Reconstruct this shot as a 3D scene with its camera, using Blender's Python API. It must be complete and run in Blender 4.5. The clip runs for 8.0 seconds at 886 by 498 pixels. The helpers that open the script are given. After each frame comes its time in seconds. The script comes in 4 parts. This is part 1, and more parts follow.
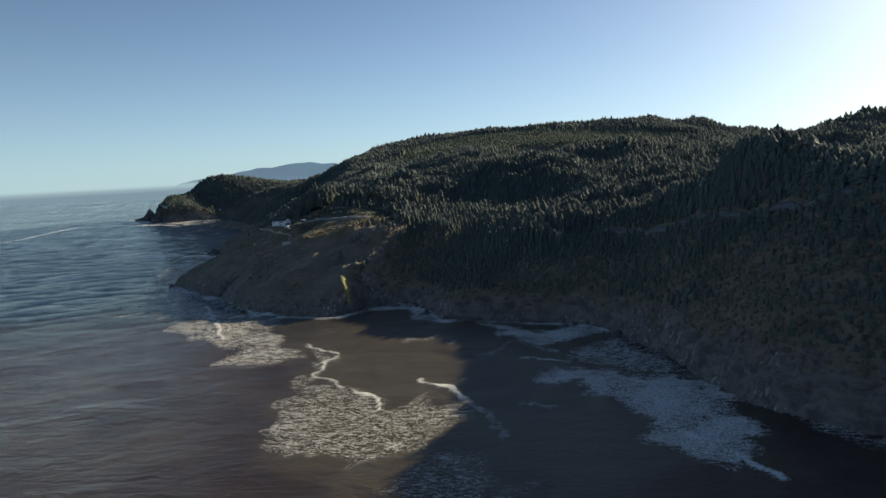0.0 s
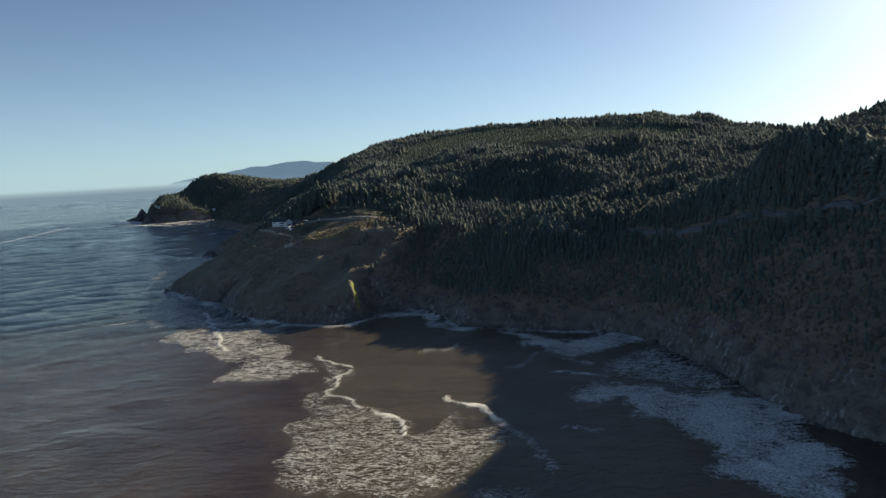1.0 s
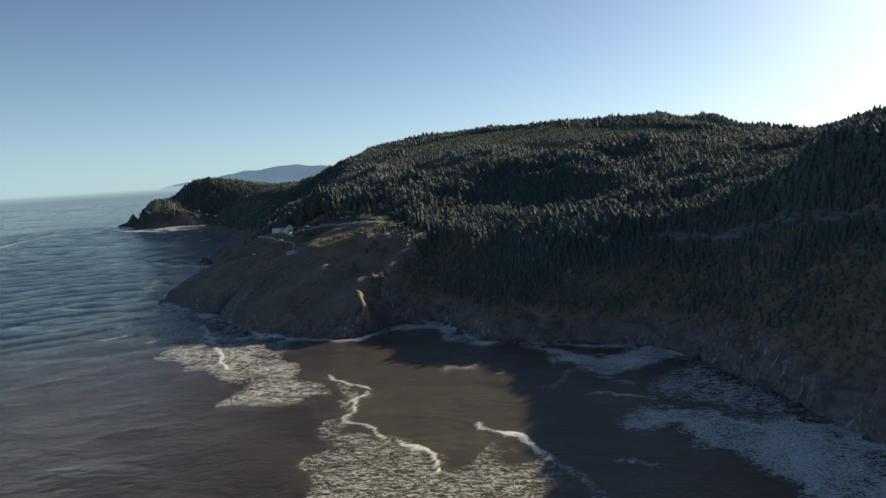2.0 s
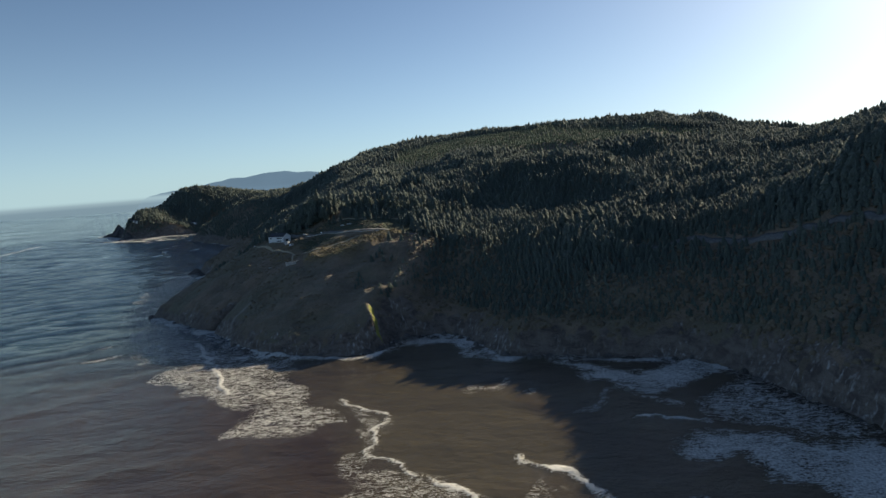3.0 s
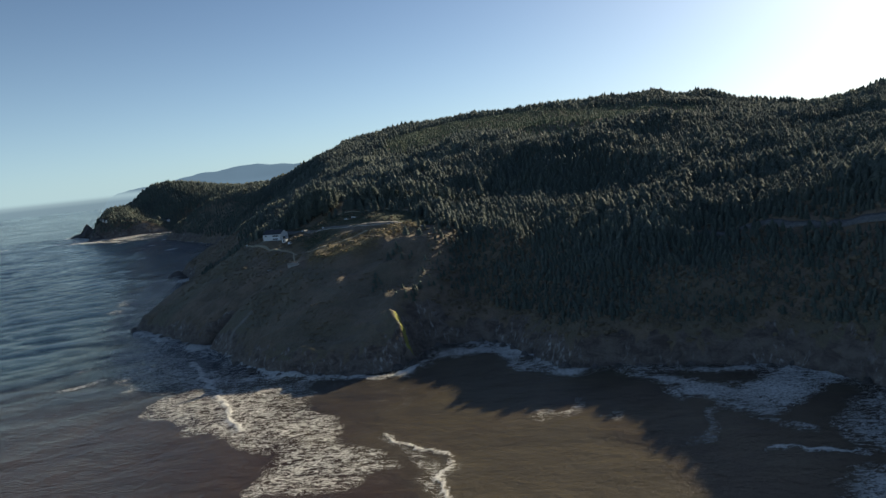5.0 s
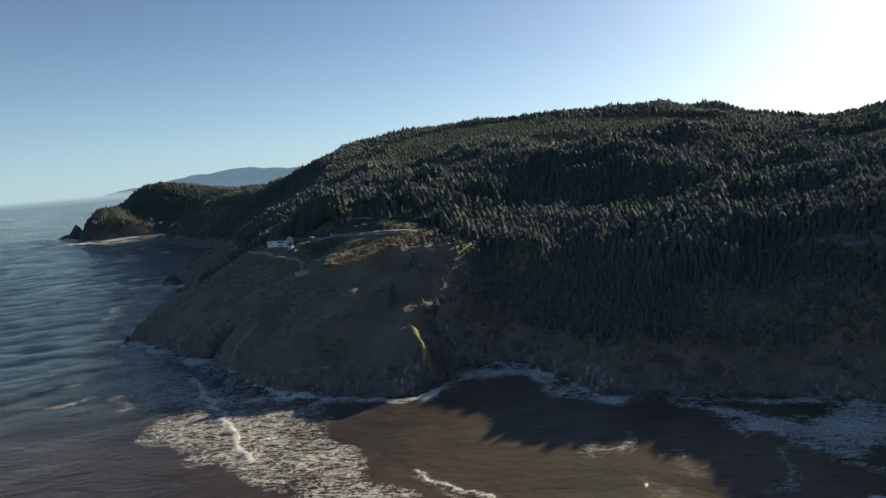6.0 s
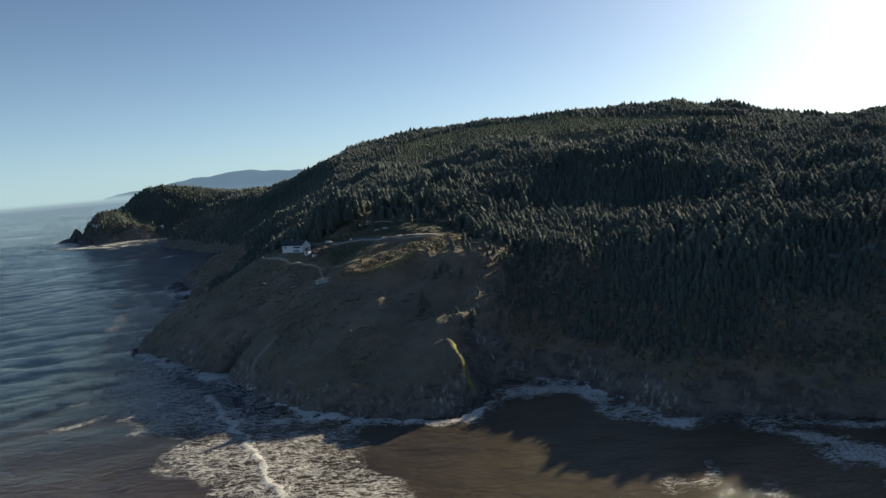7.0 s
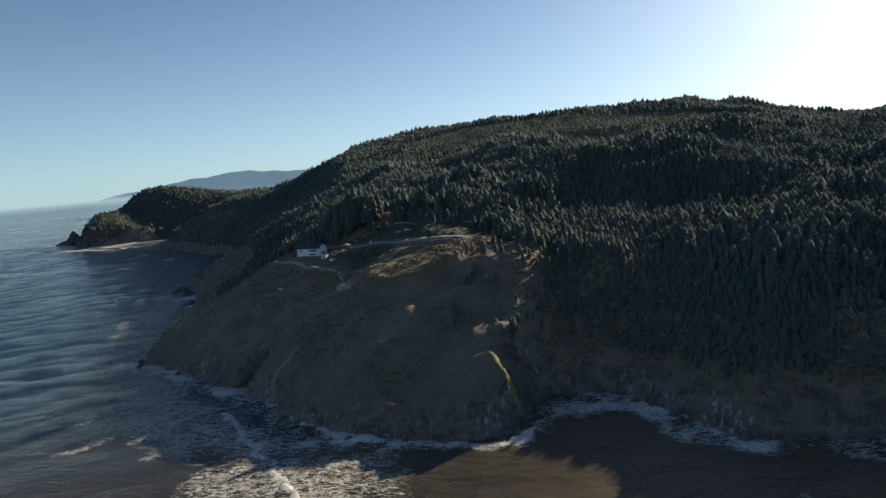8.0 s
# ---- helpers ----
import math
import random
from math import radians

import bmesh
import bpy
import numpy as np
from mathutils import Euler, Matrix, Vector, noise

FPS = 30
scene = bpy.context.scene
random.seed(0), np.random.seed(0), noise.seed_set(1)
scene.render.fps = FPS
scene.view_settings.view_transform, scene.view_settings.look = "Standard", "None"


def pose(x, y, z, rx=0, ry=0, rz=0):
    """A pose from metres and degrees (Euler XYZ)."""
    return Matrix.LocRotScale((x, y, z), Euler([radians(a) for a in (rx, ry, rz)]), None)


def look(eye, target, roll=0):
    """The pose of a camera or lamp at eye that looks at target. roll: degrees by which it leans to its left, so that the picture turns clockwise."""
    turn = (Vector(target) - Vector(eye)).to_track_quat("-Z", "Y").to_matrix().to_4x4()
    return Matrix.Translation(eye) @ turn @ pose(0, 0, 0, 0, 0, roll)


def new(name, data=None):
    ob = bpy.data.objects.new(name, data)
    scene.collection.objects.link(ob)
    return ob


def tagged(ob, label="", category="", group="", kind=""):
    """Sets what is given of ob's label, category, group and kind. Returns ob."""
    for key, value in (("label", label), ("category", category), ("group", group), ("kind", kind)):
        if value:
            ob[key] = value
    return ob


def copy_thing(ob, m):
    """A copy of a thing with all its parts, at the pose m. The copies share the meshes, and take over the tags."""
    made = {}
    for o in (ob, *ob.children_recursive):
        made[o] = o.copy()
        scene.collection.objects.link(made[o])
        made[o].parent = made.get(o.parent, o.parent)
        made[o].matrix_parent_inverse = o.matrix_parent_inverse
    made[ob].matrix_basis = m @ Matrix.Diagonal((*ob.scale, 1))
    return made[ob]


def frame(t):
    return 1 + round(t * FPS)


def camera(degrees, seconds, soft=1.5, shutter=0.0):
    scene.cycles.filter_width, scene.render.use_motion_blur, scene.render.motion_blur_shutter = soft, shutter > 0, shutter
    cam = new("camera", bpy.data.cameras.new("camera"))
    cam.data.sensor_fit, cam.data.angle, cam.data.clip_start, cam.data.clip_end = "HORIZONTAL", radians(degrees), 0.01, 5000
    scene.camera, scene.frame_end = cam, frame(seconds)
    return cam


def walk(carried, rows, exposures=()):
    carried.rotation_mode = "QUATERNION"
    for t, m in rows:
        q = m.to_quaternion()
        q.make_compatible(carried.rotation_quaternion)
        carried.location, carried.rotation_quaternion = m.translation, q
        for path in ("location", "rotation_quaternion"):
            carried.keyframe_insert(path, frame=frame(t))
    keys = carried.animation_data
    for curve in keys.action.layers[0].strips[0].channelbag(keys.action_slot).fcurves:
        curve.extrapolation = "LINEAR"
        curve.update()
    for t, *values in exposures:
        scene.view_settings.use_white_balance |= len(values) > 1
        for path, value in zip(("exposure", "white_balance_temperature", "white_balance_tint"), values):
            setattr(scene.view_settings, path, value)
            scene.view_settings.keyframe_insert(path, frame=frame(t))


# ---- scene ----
cam = camera(66.2, 8.0)
PATH = [
    (0, (-3.723, -1.13, 113.602), (-3.992, 0.838, 113.368), -2.9),
    (0.5, (-14.456, 15.016, 113.611), (-14.716, 16.985, 113.376), -2.9),
    (1, (-25.174, 31.159, 113.62), (-25.423, 33.129, 113.38), -3.1),
    (1.5, (-35.836, 47.283, 113.623), (-36.071, 49.255, 113.385), -3.2),
    (3, (-67.578, 95.548, 113.597), (-67.768, 97.526, 113.375), -4.3),
    (3.5, (-78.09, 111.42, 113.59), (-78.228, 113.402, 113.36), -4.6),
    (4, (-88.602, 127.057, 113.581), (-88.712, 129.04, 113.342), -5.1),
    (4.5, (-99.238, 142.479, 113.576), (-99.362, 144.458, 113.309), -6.3),
    (6, (-131.585, 188.138, 113.661), (-131.67, 190.121, 113.419), -4.6),
    (6.5, (-142.362, 203.132, 113.675), (-142.441, 205.116, 113.437), -4.6),
    (7, (-153.097, 217.93, 113.686), (-153.178, 219.914, 113.45), -4.8),
    (7.5, (-163.791, 232.574, 113.688), (-163.863, 234.559, 113.455), -5.0),
    (8, (-174.522, 247.151, 113.695), (-174.593, 249.135, 113.459), -5.0),
]
walk(cam, [(t, look(eye, target, roll)) for t, eye, target, roll in PATH], [(0.0, 0.8, 6500, 4), (8.0, 0.8, 6500, 4)])

SUN_AZ, SUN_EL = 36.0, 19.7     # degrees clockwise from +y, degrees above the sea


# ---------------------------------------------------------------- world and sun
def make_world():
    w = bpy.data.worlds.new("sky")
    scene.world = w
    w.use_nodes = True
    nt = w.node_tree
    nt.nodes.clear()
    out = nt.nodes.new("ShaderNodeOutputWorld")
    bg = nt.nodes.new("ShaderNodeBackground")
    sky = nt.nodes.new("ShaderNodeTexSky")
    sky.sky_type, sky.sun_disc = "NISHITA", False
    sky.sun_elevation, sky.sun_rotation = radians(SUN_EL), radians(SUN_AZ)
    sky.altitude, sky.air_density, sky.dust_density, sky.ozone_density = 0, 0.48, 0.38, 2.7
    # below the horizon a colour ramp paints in the far sea under haze
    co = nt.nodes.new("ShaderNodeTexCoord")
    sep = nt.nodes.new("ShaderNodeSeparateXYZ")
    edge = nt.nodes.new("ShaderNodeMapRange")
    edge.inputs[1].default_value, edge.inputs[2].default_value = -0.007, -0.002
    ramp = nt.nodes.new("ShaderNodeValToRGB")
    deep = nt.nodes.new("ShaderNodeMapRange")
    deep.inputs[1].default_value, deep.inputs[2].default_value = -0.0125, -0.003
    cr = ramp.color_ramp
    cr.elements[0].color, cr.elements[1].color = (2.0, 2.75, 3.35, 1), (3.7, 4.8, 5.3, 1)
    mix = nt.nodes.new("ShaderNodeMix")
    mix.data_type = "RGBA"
    # pale marine haze mixed into the sky colour all round the horizon, thinning upwards
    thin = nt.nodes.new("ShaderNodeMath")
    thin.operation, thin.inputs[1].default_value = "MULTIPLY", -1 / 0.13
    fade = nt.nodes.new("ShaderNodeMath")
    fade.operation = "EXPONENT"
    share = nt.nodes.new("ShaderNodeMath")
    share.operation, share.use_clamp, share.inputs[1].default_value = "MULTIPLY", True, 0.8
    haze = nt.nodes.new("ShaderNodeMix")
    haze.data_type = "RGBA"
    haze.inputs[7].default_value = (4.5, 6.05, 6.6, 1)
    bg.inputs["Strength"].default_value = SKY
    L = nt.links.new
    L(co.outputs["Generated"], sep.inputs[0])
    L(sep.outputs["Z"], edge.inputs[0])
    L(sep.outputs["Z"], deep.inputs[0])
    L(deep.outputs[0], ramp.inputs[0])
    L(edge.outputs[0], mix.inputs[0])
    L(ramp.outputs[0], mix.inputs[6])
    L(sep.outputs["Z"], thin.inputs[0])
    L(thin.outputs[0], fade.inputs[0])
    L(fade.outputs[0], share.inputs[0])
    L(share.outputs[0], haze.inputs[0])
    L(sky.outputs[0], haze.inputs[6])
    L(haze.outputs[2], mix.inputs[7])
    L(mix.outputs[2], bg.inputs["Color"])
    L(bg.outputs[0], out.inputs[0])


SKY, SUN = 0.064, 4.0
make_world()
sun_dir = Vector((math.sin(radians(SUN_AZ)) * math.cos(radians(SUN_EL)), math.cos(radians(SUN_AZ)) * math.cos(radians(SUN_EL)), math.sin(radians(SUN_EL))))
sun = new("sun", bpy.data.lights.new("sun", "SUN"))
sun.data.energy, sun.data.angle, sun.data.color = SUN, radians(0.7), (1.0, 0.86, 0.66)
sun.matrix_world = look(sun_dir * 3000, (0, 0, 0))


# ---------------------------------------------------------------- node helpers
class Mat:
    """A principled material with small helpers for its nodes."""

    def __init__(self, name, rough=0.8, spec=0.3):
        self.m = bpy.data.materials.new(name)
        self.m.use_nodes = True
        self.nt = self.m.node_tree
        self.b = self.nt.nodes["Principled BSDF"]
        self.b.inputs["Roughness"].default_value = rough
        self.b.inputs["Specular IOR Level"].default_value = spec

    def add(self, kind, **inputs):
        n = self.nt.nodes.new("ShaderNode" + kind)
        for k, v in inputs.items():
            self.put(n, k, v)
        return n

    def put(self, n, k, v):
        key = int(k[1:]) if k[0] == "i" and k[1:].isdigit() else k.replace("_", " ")
        if isinstance(v, bpy.types.NodeSocket):
            self.nt.links.new(v, n.inputs[key])
        else:
            n.inputs[key].default_value = v

    def pos(self, sx=1.0, sy=1.0, sz=1.0):
        g = self.add("NewGeometry")
        m = self.add("Mapping", Vector=g.outputs["Position"])
        m.inputs["Scale"].default_value = (sx, sy, sz)
        return m.outputs[0]

    def noise(self, vec, scale, detail=4.0, rough=0.55, distort=0.0):
        return self.add("TexNoise", Vector=vec, Scale=scale, Detail=detail, Roughness=rough, Distortion=distort).outputs["Fac"]

    def attr(self, name):
        n = self.add("Attribute")
        n.attribute_name = name
        return n.outputs["Fac"]

    def ramp(self, fac, a, b, lo=0.0, hi=1.0, smooth=True):
        n = self.add("MapRange", i0=fac, i1=a, i2=b, i3=lo, i4=hi)
        n.interpolation_type = "SMOOTHSTEP" if smooth else "LINEAR"
        return n.outputs[0]

    def math(self, op, a, b=0.0):
        n = self.add("Math", i0=a, i1=b)
        n.operation = op
        return n.outputs[0]

    def mix(self, fac, a, b):
        n = self.add("Mix")
        n.data_type = "RGBA"
        self.put(n, "i0", fac)
        self.put(n, "i6", a)
        self.put(n, "i7", b)
        return n.outputs[2]

    def base(self, c):
        self.put(self.b, "Base_Color", c)
        return self

    def fuzz(self, weight):
        """The pale bloom of fine needles, hairs and stems."""
        self.b.inputs["Sheen Weight"].default_value = weight
        self.b.inputs["Sheen Roughness"].default_value = 0.55
        self.b.inputs["Sheen Tint"].default_value = (0.85, 0.88, 0.8, 1)

    def bump(self, height, strength=0.5, dist=1.0):
        n = self.add("Bump", Strength=strength, Distance=dist, Height=height)
        self.nt.links.new(n.outputs[0], self.b.inputs["Normal"])


def rgb(r, g, b):
    return (r, g, b, 1.0)


def plain(name, col, rough=0.7, vary=0.25, scale=0.6, spec=0.3, metal=0.0):
    """Paint, wood, stone and the like: one colour with grain and stains at two scales."""
    m = Mat(name, rough, spec)
    p = m.pos()
    n = m.math("MULTIPLY", m.noise(p, scale, 5), m.noise(p, scale * 9, 3))
    lo = [c * (1 - vary) for c in col]
    hi = [min(1, c * (1 + vary)) for c in col]
    m.base(m.mix(m.ramp(n, 0.12, 0.4), rgb(*lo), rgb(*hi)))
    m.bump(m.noise(p, scale * 12, 3), 0.15, 0.05)
    m.b.inputs["Metallic"].default_value = metal
    return m.m


# ---------------------------------------------------------------- mesh helpers
def vnoise(x, y, seed=0):
    """Smooth value noise on the plane, -1 to 1."""
    xi, yi = np.floor(x).astype(np.int64), np.floor(y).astype(np.int64)
    fx, fy = x - xi, y - yi
    fx, fy = fx * fx * fx * (fx * (fx * 6 - 15) + 10), fy * fy * fy * (fy * (fy * 6 - 15) + 10)

    def rnd(a, b):
        h = (a * 374761393 + b * 668265263 + seed * 974634777) & 0x7FFFFFFF
        h = ((h ^ (h >> 13)) * 1274126177) & 0x7FFFFFFF
        return ((h ^ (h >> 16)) & 0xFFFF) / 32767.5 - 1
    top = rnd(xi, yi) * (1 - fx) + rnd(xi + 1, yi) * fx
    low = rnd(xi, yi + 1) * (1 - fx) + rnd(xi + 1, yi + 1) * fx
    return top * (1 - fy) + low * fy


def fbm(x, y, scale, octaves=4, seed=0, gain=0.5):
    s, a, f = 0, 1.0, 1.0 / scale
    for o in range(octaves):
        s = s + a * vnoise(x * f + 17.3 * o, y * f - 9.1 * o, seed + o)
        a, f = a * gain, f * 2.03
    return s


def smooth(a, b, v):
    t = np.clip((v - a) / (b - a), 0, 1)
    return t * t * (3 - 2 * t)


def raw_mesh(name, verts, faces, mats, attrs=None, smooth_shade=True, face_mat=None):
    """A mesh from numpy arrays: verts (n, 3), faces (m, 3 or 4), float attributes per vertex."""
    me = bpy.data.meshes.new(name)
    n, k = len(faces), faces.shape[1]
    me.vertices.add(len(verts))
    me.vertices.foreach_set("co", np.ascontiguousarray(verts, dtype=np.float32).ravel())
    me.loops.add(n * k)
    me.loops.foreach_set("vertex_index", np.ascontiguousarray(faces, dtype=np.int32).ravel())
    me.polygons.add(n)
    me.polygons.foreach_set("loop_start", np.arange(0, n * k, k, dtype=np.int32))
    me.polygons.foreach_set("use_smooth", np.full(n, smooth_shade, dtype=bool))
    for m in mats:
        me.materials.append(m)
    if face_mat is not None:
        me.polygons.foreach_set("material_index", np.ascontiguousarray(face_mat, dtype=np.int32))
    for key, val in (attrs or {}).items():
        a = me.attributes.new(key, "FLOAT", "POINT")
        a.data.foreach_set("value", np.ascontiguousarray(val, dtype=np.float32).ravel())
    me.update(calc_edges=True)
    me.validate()
    return me


def grid_axis(*spans):
    """Points along an axis: (from, to, step) spans, joined."""
    out = []
    for a, b, step in spans:
        out.append(np.linspace(a, b, max(2, int(round((b - a) / step)) + 1))[:-1])
    return np.concatenate(out + [[spans[-1][1]]])


def grid_faces(keep):
    """Quads of a grid. keep: bool array of cells (ny-1, nx-1)."""
    ny, nx = keep.shape[0] + 1, keep.shape[1] + 1
    idx = np.arange(ny * nx).reshape(ny, nx)
    q = np.stack([idx[:-1, :-1], idx[:-1, 1:], idx[1:, 1:], idx[1:, :-1]], -1)
    return q[keep]


def compact(verts, faces, attrs):
    used = np.zeros(len(verts), bool)
    used[faces.ravel()] = True
    remap = np.cumsum(used) - 1
    return verts[used], remap[faces], {k: v[used] for k, v in attrs.items()}


def poly_distance(px, py, pts, closed=False):
    """Distance to a polyline; for a closed one negative inside."""
    d = np.full(px.shape, 1e9)
    inside = np.zeros(px.shape, bool)
    n = len(pts)
    for i in range(n if closed else n - 1):
        (ax, ay), (bx, by) = pts[i], pts[(i + 1) % n]
        ex, ey = bx - ax, by - ay
        t = np.clip(((px - ax) * ex + (py - ay) * ey) / (ex * ex + ey * ey + 1e-9), 0, 1)
        d = np.minimum(d, np.hypot(px - ax - t * ex, py - ay - t * ey))
        if closed:
            cross = ((ay > py) != (by > py)) & (px < ax + (py - ay) * ex / (ey if ey else 1e-9))
            inside ^= cross
    return np.where(inside, -d, d) if closed else d


def part(name, bm, material, parent, label="", at=None):
    """One bmesh as one mesh object under a thing or under a part."""
    me = bpy.data.meshes.new(name)
    bm.to_mesh(me)
    bm.free()
    me.materials.append(material)
    ob = new(name, me)
    ob.parent = parent
    if at is not None:
        ob.matrix_basis = at
    if label:
        ob["label"] = label
    return ob


def add_box(bm, x0, x1, y0, y1, z0, z1, bevel=0.0):
    made = bmesh.ops.create_cube(bm, size=1.0, matrix=Matrix.Translation(((x0 + x1) / 2, (y0 + y1) / 2, (z0 + z1) / 2)) @ Matrix.Diagonal((x1 - x0, y1 - y0, z1 - z0, 1)))
    if bevel:
        edges = list({e for v in made["verts"] for e in v.link_edges})
        bmesh.ops.bevel(bm, geom=edges, offset=bevel, segments=1, affect="EDGES")
    return bm


def box(x0, x1, y0, y1, z0, z1, bevel=0.0):
    return add_box(bmesh.new(), x0, x1, y0, y1, z0, z1, bevel)


def prism(profile, y0, y1):
    """A bmesh: an outline in x, z drawn out along y."""
    bm = bmesh.new()
    a = [bm.verts.new((x, y0, z)) for x, z in profile]
    b = [bm.verts.new((x, y1, z)) for x, z in profile]
    bm.faces.new(a)
    bm.faces.new(b[::-1])
    n = len(profile)
    for i in range(n):
        bm.faces.new((a[(i + 1) % n], a[i], b[i], b[(i + 1) % n]))
    bmesh.ops.recalc_face_normals(bm, faces=bm.faces)
    return bm


def thing(name, m, label, category, group="", kind=""):
    ob = new(name)
    ob.matrix_basis = m
    ob.empty_display_size = 0.5
    return tagged(ob, label, category, group, kind)


# ---------------------------------------------------------------- the lie of the land
U = 0.7      # metres to one unit of the plan: all the outlines of the land below are drawn in plan units
COAST = [(-1500, 6500), (-1560, 4000), (-1640, 3250), (-1665, 2950), (-1650, 2800), (-1606, 2700), (-1556, 2605), (-1490, 2606), (-1420, 2650), (-1330, 2700),
         (-1220, 2740), (-1110, 2640), (-1150, 2330), (-980, 2140), (-818, 1960), (-742, 1760), (-722, 1560), (-720, 1440), (-680, 1400), (-645, 1315),
         (-610, 1180), (-590, 1060), (-568, 985), (-512, 932), (-453, 880), (-409, 836), (-360, 778), (-325, 756), (-268, 744), (-238, 746), (-223, 766),
         (-220, 790), (-206, 808), (-165, 812), (-143, 792), (-122, 742), (-98, 712), (-62, 712), (-15, 697), (45, 685), (72, 641), (99, 563), (116, 500), (132, 449),
         (163, 418), (192, 388), (262, 300), (330, 150), (400, -150), (460, -700), (7800, -700), (7800, 9000), (-1500, 9000)]

# summits, shoulders and saddles of the upland: x, y, height of the ground
UPLAND = [(-398, 1030, 86), (-307, 1034, 96), (-255, 995, 95), (-345, 1120, 103), (-205, 1110, 106), (-390, 1210, 130), (-592, 1500, 112), (-602, 1690, 131),
          (-20, 980, 88), (-95, 950, 80), (110, 860, 92), (260, 640, 150), (420, 380, 158), (-60, 1300, 150), (250, 1250, 160), (-503, 2441, 252), (-220, 2375, 270),
          (40, 2200, 268), (284, 2042, 262), (515, 2247, 266), (760, 2100, 172), (430, 1700, 176), (620, 1690, 182), (651, 1682, 199), (672, 1672, 214), (718, 1634, 230), (755, 1594, 238), (800, 1560, 246), (960, 2640, 196), (1040, 2490, 204), (790, 2530, 218), (570, 1940, 184), (440, 1240, 152), (1050, 2000, 240), (1500, 1500, 270), (900, 900, 190)]
UPLAND_FAR = [(-640, 2000, 168), (-545, 2150, 212), (-780, 2150, 106), (-834, 2380, 126), (-900, 2355, 127), (-968, 2290, 117), (-1036, 2322, 76), (-1090, 2332, 40), (-1520, 2735, 113), (-1562, 2950, 82),
              (-1495, 2830, 92), (-1516, 2925, 143), (-1575, 2755, 93), (-1488, 2950, 170), (-1417, 2970, 186), (-1220, 3160, 126), (-1308, 2970, 142), (-1151, 2970, 124), (-1019, 2970, 110), (-1150, 2780, 30), (-1380, 2785, 26), (-1300, 3500, 104), (-1080, 3500, 98), (600, 5000, 200)]


KNOLL = [(-347, 962), (-336, 928), (-313, 907), (-291, 910), (-269, 926), (-246, 949), (-226, 976), (-240, 989), (-272, 989), (-300, 986), (-322, 978)]


def upland_weights():
    p = np.array(UPLAND + UPLAND_FAR, float)
    d = np.hypot(p[:, None, 0] - p[None, :, 0], p[:, None, 1] - p[None, :, 1])
    w = np.linalg.solve(d - np.eye(len(p)) * 12.0, p[:, 2] - 150.0)
    return p, w


UP_P, UP_W = upland_weights()


def upland(x, y):
    z = np.full(x.shape, 150.0)
    for (px, py, _), w in zip(UP_P, UP_W):
        z = z + w * np.sqrt((x - px) ** 2 + (y - py) ** 2 + 400.0)
    return z


def inland(x, y):
    """Distance from the shore, positive on land."""
    return -poly_distance(x, y, COAST, True)


